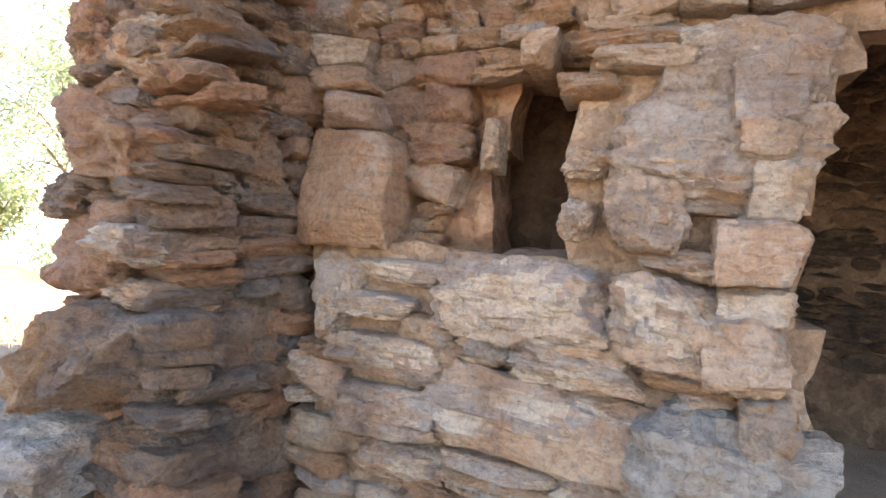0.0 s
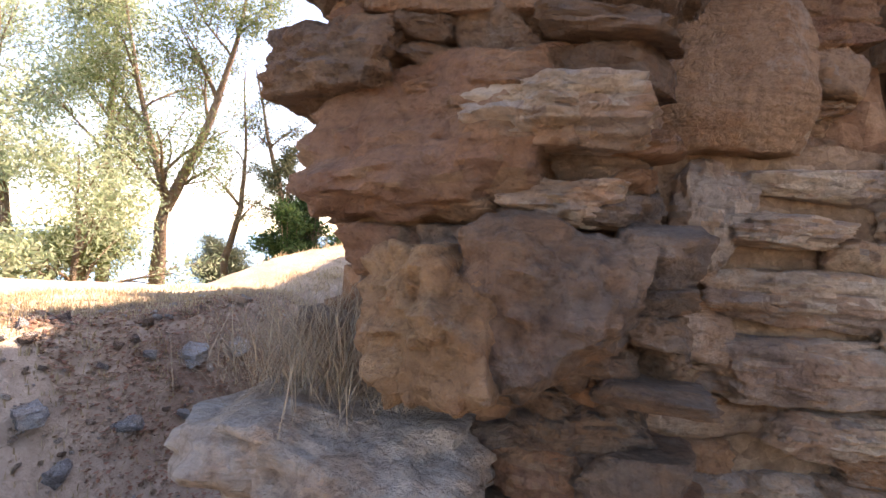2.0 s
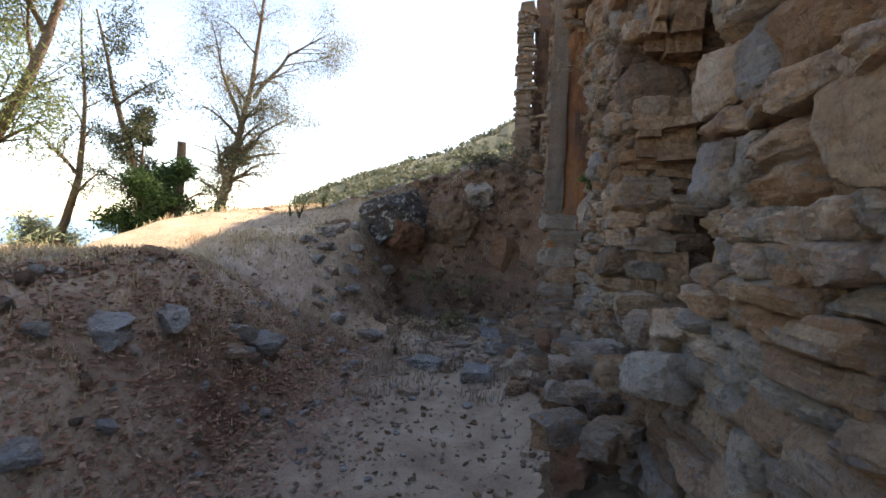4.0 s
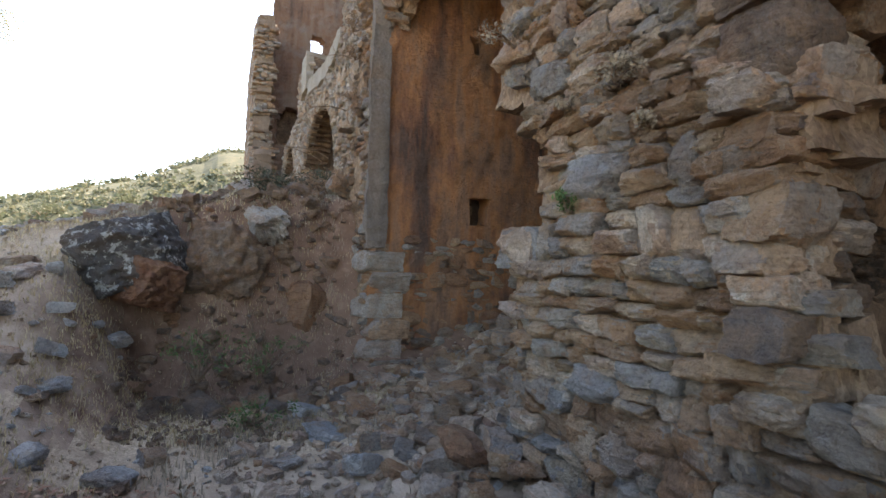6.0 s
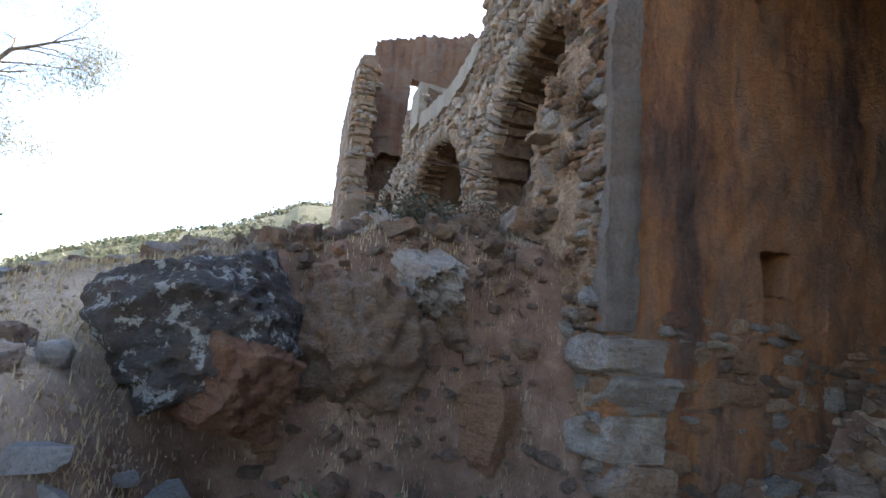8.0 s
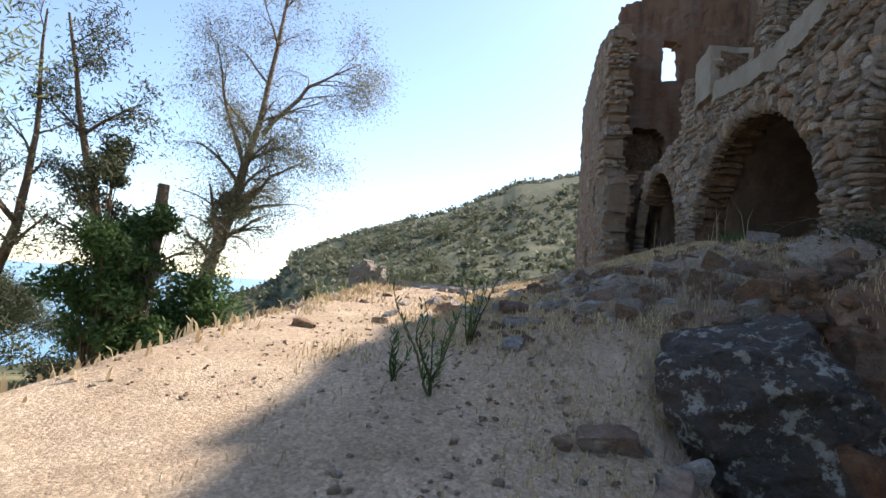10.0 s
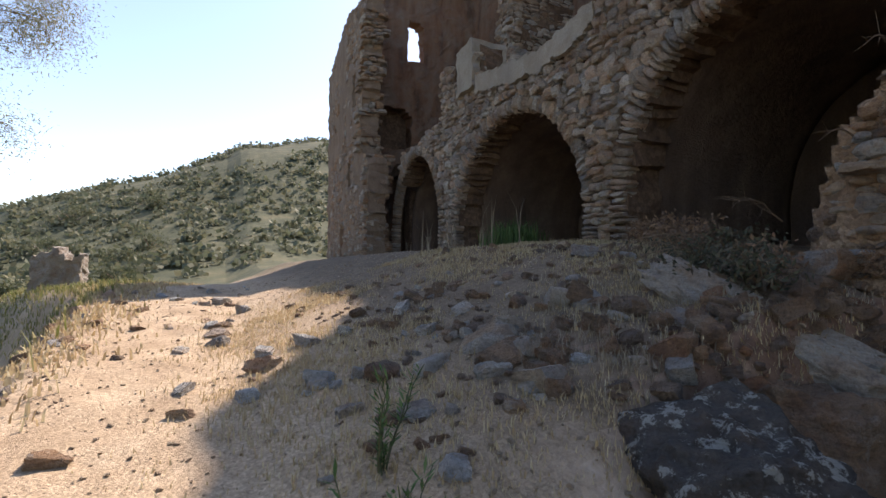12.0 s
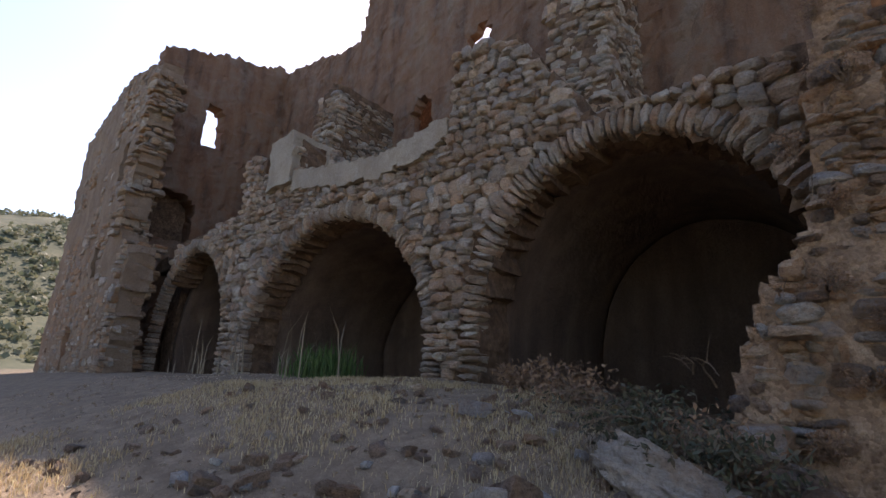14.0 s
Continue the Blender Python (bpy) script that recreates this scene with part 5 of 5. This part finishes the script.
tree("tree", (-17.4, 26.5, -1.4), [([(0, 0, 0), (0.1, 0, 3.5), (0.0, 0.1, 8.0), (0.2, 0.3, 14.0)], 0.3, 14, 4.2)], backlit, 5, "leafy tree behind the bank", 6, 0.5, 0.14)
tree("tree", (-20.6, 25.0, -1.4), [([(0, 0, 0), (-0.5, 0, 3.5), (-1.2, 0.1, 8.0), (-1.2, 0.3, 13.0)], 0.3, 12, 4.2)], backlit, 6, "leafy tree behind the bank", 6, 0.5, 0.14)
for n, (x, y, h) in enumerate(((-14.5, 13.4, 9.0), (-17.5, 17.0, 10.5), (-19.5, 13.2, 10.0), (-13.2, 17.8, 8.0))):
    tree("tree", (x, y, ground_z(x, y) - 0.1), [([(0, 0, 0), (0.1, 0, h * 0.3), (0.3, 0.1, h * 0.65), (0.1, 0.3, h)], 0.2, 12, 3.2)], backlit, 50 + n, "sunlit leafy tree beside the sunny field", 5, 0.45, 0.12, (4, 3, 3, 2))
tree("tree", (-27.0, 63.0, -7.0), [([(0, 0, 0), (0.2, 0, 1.6), (0.0, 0.1, 4.5)], 0.3, 14, 3.8)], olive, 7, "low round tree in the field near the shore", 10, 0.5, 0.2)

stump = tagged(new("broken_tree"), "broken dead trunk standing in a shrub", "tree trunk")
stump.location = (-9.0, 30.8, -4.2)
sv, sf = [], []
tube(sv, sf, [Vector((0.2, 0, 0)), Vector((0.4, 0, 3.0)), Vector((0.8, 0, 5.2)), Vector((1.0, 0, 7.2)), Vector((1.05, 0, 9.0))], [0.34, 0.3, 0.26, 0.24, 0.2], 9)
adopt(new("trunk", mesh_from("trunk", sv, sf, bark_mat, True)), stump)


def shrub(name, base, radius, height, mat, seed, label, count=2200, size=0.16, stems=9):
    rr = random.Random(seed)
    top = tagged(new(name), label, "shrub")
    top.location = base
    wood_v, wood_f, lv, lf, tips = [], [], [], [], []
    lobes = [(Vector((rr.gauss(0, radius * 0.45), rr.gauss(0, radius * 0.45), rr.uniform(0.2, 0.85) * height)), radius * rr.uniform(0.3, 0.6)) for _ in range(stems)]
    for c, rad in lobes:
        tube(wood_v, wood_f, [Vector((0, 0, 0)), c * 0.5 + Vector((0, 0, 0.1 * height)), c], [min(0.05, 0.05 * radius), min(0.035, 0.035 * radius), 0.012 * min(1.0, radius)], 5)
    while len(tips) < count:
        c, rad = rr.choice(lobes)
        q = Vector((rr.gauss(0, 1), rr.gauss(0, 1), rr.gauss(0, 1))).normalized() * rad * rr.random() ** 0.4
        q.z *= 0.9
        p = c + q * (1 + 0.5 * wob(*(q * 2.0), ))
        if p.z > 0.02:
            tips.append((p, q))
    leaves_at(rr, tips, 1, size * 0.3, size, lv, lf, 1.5)
    tagged(adopt(new("stem", mesh_from("stem", wood_v, wood_f, bark_mat, True)), top), kind="stuff")
    adopt(new("foliage", mesh_from("foliage", lv, lf, mat)), top)
    return top


def on_ground(x, y):
    return (x, y, ground_z(x, y) - 0.02)


shrub("shrub", (-9.4, 30.2, -4.2), 1.45, 8.6, fresh, 1, "dense green shrub climbing a tree trunk", 10000, 0.2, 34)
shrub("shrub", (-8.3, 30.4, -4.2), 1.1, 9.2, fresh, 14, "dense green ivy clothing a broken trunk", 6500, 0.2, 26)
shrub("shrub", (-6.8, 32.9, -4.3), 1.9, 6.6, fresh, 2, "dense green shrub round a tree foot", 8000, 0.2, 22)
shrub("shrub", (-9.7, 30.8, 1.0), 1.2, 6.0, olive, 3, "ivy clothing the upper trunk of a tree", 3500, 0.17, 10)
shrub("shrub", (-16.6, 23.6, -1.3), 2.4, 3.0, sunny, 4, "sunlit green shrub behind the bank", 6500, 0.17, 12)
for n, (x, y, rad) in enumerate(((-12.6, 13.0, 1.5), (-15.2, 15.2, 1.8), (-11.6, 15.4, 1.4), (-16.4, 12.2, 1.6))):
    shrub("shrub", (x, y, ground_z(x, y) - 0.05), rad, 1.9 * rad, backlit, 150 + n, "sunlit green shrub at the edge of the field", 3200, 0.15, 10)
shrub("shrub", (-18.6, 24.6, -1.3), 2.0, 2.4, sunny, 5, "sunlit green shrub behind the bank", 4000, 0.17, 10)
shrub("shrub", (-5.9, 33.2, 3.0), 0.9, 2.6, silver, 6, "tuft of leaves on a tree trunk", 2200, 0.16, 8)
shrub("shrub", (-11.6, 36.0, -4.4), 2.2, 3.8, olive, 7, "grey-green shrub beside the trees", 4000, 0.17, 10)
shrub("weed_clump", at(9.85, -3.95, 0.78), 0.3, 0.2, fresh, 8, "low broad-leaved green weed on the slope", 240, 0.07, 8)
shrub("weed_clump", at(10.5, -4.3, 0.95), 0.28, 0.16, fresh, 9, "low broad-leaved green weed on the slope", 200, 0.07, 8)
shrub("weed_clump", at(7.6, -1.5, -0.62), 0.35, 0.2, fresh, 10, "small green weed growing in the pit", 200, 0.035, 8)
shrub("weed_clump", at(8.5, -1.3, -0.3), 0.35, 0.5, fresh, 11, "small green weed on the earth bank", 260, 0.035, 8)
shrub("weed_clump", at(4.72, -0.04, 1.22), 0.1, 0.16, fresh, 12, "small green plant rooted in the wall", 260, 0.03, 7)
shrub("weed_clump", at(8.2, -2.0, -0.3), 0.3, 0.6, fresh, 13, "small green weed on the earth bank", 260, 0.035, 8)
for n, (s, d, z, rad) in enumerate(((5.3, -0.06, 2.45, 0.24), (4.32, -0.06, 1.86, 0.13), (4.74, -0.05, 1.82, 0.08), (4.15, -0.05, 1.58, 0.07), (3.6, -0.08, 2.1, 0.12), (9.3, -0.2, 2.6, 0.16), (9.4, -0.2, 3.3, 0.2), (9.3, -0.2, 3.9, 0.16), (9.5, -0.2, 4.4, 0.22), (9.05, -0.2, 3.0, 0.2), (9.1, -0.2, 4.9, 0.24), (9.55, -0.2, 2.1, 0.18), (9.25, -0.2, 5.6, 0.26), (9.15, -0.2, 1.7, 0.16))):
    shrub("dry_bush", at(s, d, z), rad, rad * 1.2, straw_dull if n < 5 else rust_dry, 40 + n, "dry grey bush rooted in the wall face" if n < 5 else "rusty dry tuft rooted in the pier", 520, 0.022, 9)
for n, (s, d, rad) in enumerate(((10.2, -0.5, 0.5), (10.9, -0.2, 0.6), (11.6, 0.0, 0.55), (10.5, -1.0, 0.45), (12.2, 0.15, 0.4), (9.95, -1.1, 0.5))):
    p = at(s, d)
    shrub("bramble", (p.x, p.y, ground_z(p.x, p.y)), rad, 0.32, bramble_leaf if n % 2 else rust_dry, 60 + n, "tangle of dry bramble beneath the great arch", 700, 0.05, 12)
for n, (x, y, rad) in enumerate(((1.5, 60, 2.0), (6, 66, 2.5), (12, 72, 2.4), (-2, 55, 1.6), (3, 48, 1.2), (9, 56, 1.6), (16, 84, 3.0), (22, 95, 3.2), (10, 98, 3.0), (0, 78, 2.4), (30, 120, 4.0), (18, 125, 4.0), (6, 118, 3.5))):
    shrub("shrub", on_ground(x, y), rad, rad * 0.8, olive, 80 + n, "dark low shrub on the dry hillside", 900, 0.3, 8)


rr = random.Random(31)
hv, hf = [], []
for n in range(5200):
    x, y = rr.uniform(-22, 150), rr.uniform(70, 260)
    if wob(x * 0.04, y * 0.04, 3) < -0.42:
        continue
    z = ground_z(x, y)
    if z < -6:
        continue
    rad = rr.uniform(0.5, 1.6)
    for k in range(16):
        q = Vector((rr.gauss(0, 0.5), rr.gauss(0, 0.5), abs(rr.gauss(0, 0.45)))) * rad + Vector((x, y, z))
        a = Vector((rr.gauss(0, 1), rr.gauss(0, 1), rr.gauss(0, 1))).normalized() * rad * 0.35
        b = a.cross(Vector((rr.gauss(0, 1), rr.gauss(0, 1), rr.gauss(0, 1)))).normalized() * rad * 0.3
        i = len(hv)
        hv += [q - a, q + b, q + a, q - b]
        hf.append((i, i + 1, i + 2, i + 3))
tagged(new("hill_scrub", mesh_from("hill_scrub", hv, hf, scrub)), "low green scrub covering the far hillside", "scrub", kind="stuff")


# ---- tall weeds with narrow leaves ----
def tall_weed(p, height, stems, seed, mat, label):
    rr = random.Random(seed)
    top = tagged(new("tall_weed"), label, "plant")
    top.location = p
    wv, wf, lv, lf = [], [], [], []
    for _ in range(stems):
        lean = Vector((rr.gauss(0, 0.2), rr.gauss(0, 0.2), 1)).normalized()
        h = height * rr.uniform(0.5, 1.0)
        pts = [lean * h * k / 5 + Vector((rr.gauss(0, 0.012), rr.gauss(0, 0.012), 0)) for k in range(6)]
        tube(wv, wf, pts, [0.006, 0.0055, 0.005, 0.004, 0.003, 0.002], 4)
        for k in range(34):
            c = lean * h * (0.12 + 0.86 * k / 34)
            a = Vector((rr.gauss(0, 1), rr.gauss(0, 1), 0.7)).normalized()
            b = a.cross(Vector((0, 0, 1))).normalized()
            l = 0.075 * rr.uniform(0.6, 1.2)
            i = len(lv)
            lv += [c, c + a * l * 0.5 + b * 0.007, c + a * l, c + a * l * 0.5 - b * 0.007]
            lf.append((i, i + 1, i + 2, i + 3))
    tagged(adopt(new("stem", mesh_from("stem", wv, wf, olive)), top), kind="stuff")
    adopt(new("leaf", mesh_from("leaf", lv, lf, mat)), top)
    return top


for n, (s, d, h, k) in enumerate(((8.85, -4.5, 0.68, 7), (9.6, -4.35, 0.6, 6), (9.0, -4.75, 0.4, 4), (5.9, -2.0, 0.35, 4))):
    p = at(s, d)
    tall_weed(on_ground(p.x, p.y), h, k, n, fresh if n < 3 else straw_dull, "tall thin weed with narrow green leaves" if n < 3 else "thin dry weed beside a stone")
blades("green_grass", 60, (16.4, 17.1, 0.3, 1.0), 0.6, fresh, 21, "tall green grass growing in the archway", tuft=12, spread=0.15, width=0.012)
blades("dry_stems", 26, (15.5, 21.5, -0.2, 0.5), 1.1, straw_dull, 22, "tall dead stems before the arcade", tuft=2, spread=0.05, width=0.01)

# dead branches arching out of the brambles and the pier
rr = random.Random(12)
for n, (s, d, z, ln) in enumerate(((10.2, -0.45, 2.6, 1.1), (10.4, -0.3, 2.7, 0.9), (9.75, -0.2, 3.3, 0.7), (9.5, -0.2, 4.0, 0.7), (10.6, -0.9, 2.35, 1.2), (9.9, -1.0, 2.1, 0.9), (11.0, -0.6, 2.5, 0.8), (10.8, -1.2, 2.4, 0.7))):
    twig = new("dead_branch")
    tagged(twig, "thin dead branch arching over the bank", "branch")
    twig.location = at(s, d, z)
    bv, bf = [], []
    w = (U * rr.uniform(-0.7, 0.7) - N * rr.uniform(0.4, 1.0) + Vector((0, 0, rr.uniform(0.1, 0.7)))).normalized()
    pts = [Vector((0, 0, 0))]
    for k in range(8):
        w = (w + Vector((rr.gauss(0, 0.16), rr.gauss(0, 0.16), -0.12))).normalized()
        pts.append(pts[-1] + w * ln / 8)
    tube(bv, bf, pts, [0.009 * (1 - k / 10) for k in range(9)], 5)
    adopt(new("stem", mesh_from("stem", bv, bf, bark_mat, True)), twig)
    for q in range(4):
        sv2, sf2 = [], []
        o = pts[2 + q + q // 2]
        w2 = ((pts[4] - pts[2]).normalized() + Vector((rr.gauss(0, 0.35), rr.gauss(0, 0.35), rr.gauss(0, 0.3)))).normalized()
        tube(sv2, sf2, [o, o + w2 * 0.12, o + w2 * 0.22 + Vector((0, 0, -0.02))], [0.004, 0.003, 0.0015], 4)
        adopt(new("twig", mesh_from("twig", sv2, sf2, bark_mat, True)), twig)

# dry grass hanging on the broken wall end
pg = at(0.05, 0.12, 0.95)
rr = random.Random(77)
gv, gf = [], []
for n in range(1700):
    c = at(0.02 + rr.gauss(0, 0.08), 0.28 + rr.gauss(0, 0.12), 0.93 + rr.uniform(0, 0.16))
    h, az, bend = rr.uniform(0.02, 0.2), rr.uniform(0, 6.28), rr.uniform(0.06, 0.3)
    dx, dy, wd = math.cos(az), math.sin(az), 0.0007
    k = len(gv)
    mx, my, mz = c.x + dx * bend * 0.35, c.y + dy * bend * 0.35, c.z + h * 0.65
    gv += [(c.x - dy * wd, c.y + dx * wd, c.z), (c.x + dy * wd, c.y - dx * wd, c.z), (mx + dy * wd, my - dx * wd, mz), (mx - dy * wd, my + dx * wd, mz), (c.x + dx * bend, c.y + dy * bend, c.z + h * 0.95)]
    gf += [(k, k + 1, k + 2, k + 3), (k + 3, k + 2, k + 4)]
tagged(new("grass_clump", mesh_from("grass_clump", gv, gf, straw_dull)), "dense clump of dry grass on the broken wall end", "grass", kind="stuff")

# ---- far ruin stump beside the path ----
p = Vector((0.8, 39.4, 0))
ruin = wall_body("ruin_stump", frame_of(Vector((0.3, 39.4, ground_z(0.8, 39.4) - 0.3)), Vector((0.9, -0.43, 0)), Vector((0.43, 0.9, 0))), 0.0, 1.9, 0.0, 2.6, 0.0, 1.4, lambda a, z: z < 2.2 - 0.5 * abs(a - 0.8) + 0.4 * wob(a * 3), stone_grey, 0.15, 0.12)
tagged(ruin, "stump of a ruined rubble wall beside the path", "ruin")

# ---- upper ruins behind the arcade ----
def pier_up(s0, s1, d0, d1, z0, z1, seed, label, slope=0.0):
    ob = wall_body("upper_pier", MAIN, s0, s1, z0, z1, d0, d1, lambda a, z: z < z1 - 0.3 - slope * abs(a - s1) + 0.3 * wob(a * 2, seed), mortar_dark, 0.15, 0.07)
    tagged(ob, label, "wall", kind="structure")
    lay(ob, MIDDLE, courses(MAIN, MIDDLE, s0, s1, z0, z1 - 0.4, lambda a, z: z < z1 - 0.45 - slope * abs(a - s1), (0.12, 0.26), (0.18, 0.45), seed, 0.3, 0.08, facing=d0 - 0.03), [stone_facade, stone_pale], 150)
    side = frame_of(at(s0, d0), N, U)
    lay(ob, MIDDLE, courses(side, MIDDLE, 0.0, d1 - d0, z0, z1 - 0.5, lambda a, z: True, (0.12, 0.26), (0.18, 0.45), seed + 1, 0.3, 0.08, facing=-0.03), [stone_facade], 80)
    return ob


pier_up(12.5, 13.6, 3.5, 5.2, 6.2, 13.5, 7, "rubble pier of the upper storey")
pier_up(20.6, 21.4, 3.0, 5.3, 6.2, 11.5, 9, "broken inner cross wall of the upper storey")
parapet = wall_body("parapet", frame_of(at(12.7, 0.8), N, U), 0.0, 3.6, 5.9, 7.8, 0.0, 0.45, lambda a, z: z < 7.5 - 0.25 * a, plaster_pale, 0.15, 0.05)
tagged(parapet, "sloping side parapet of the terrace", "wall", kind="structure")
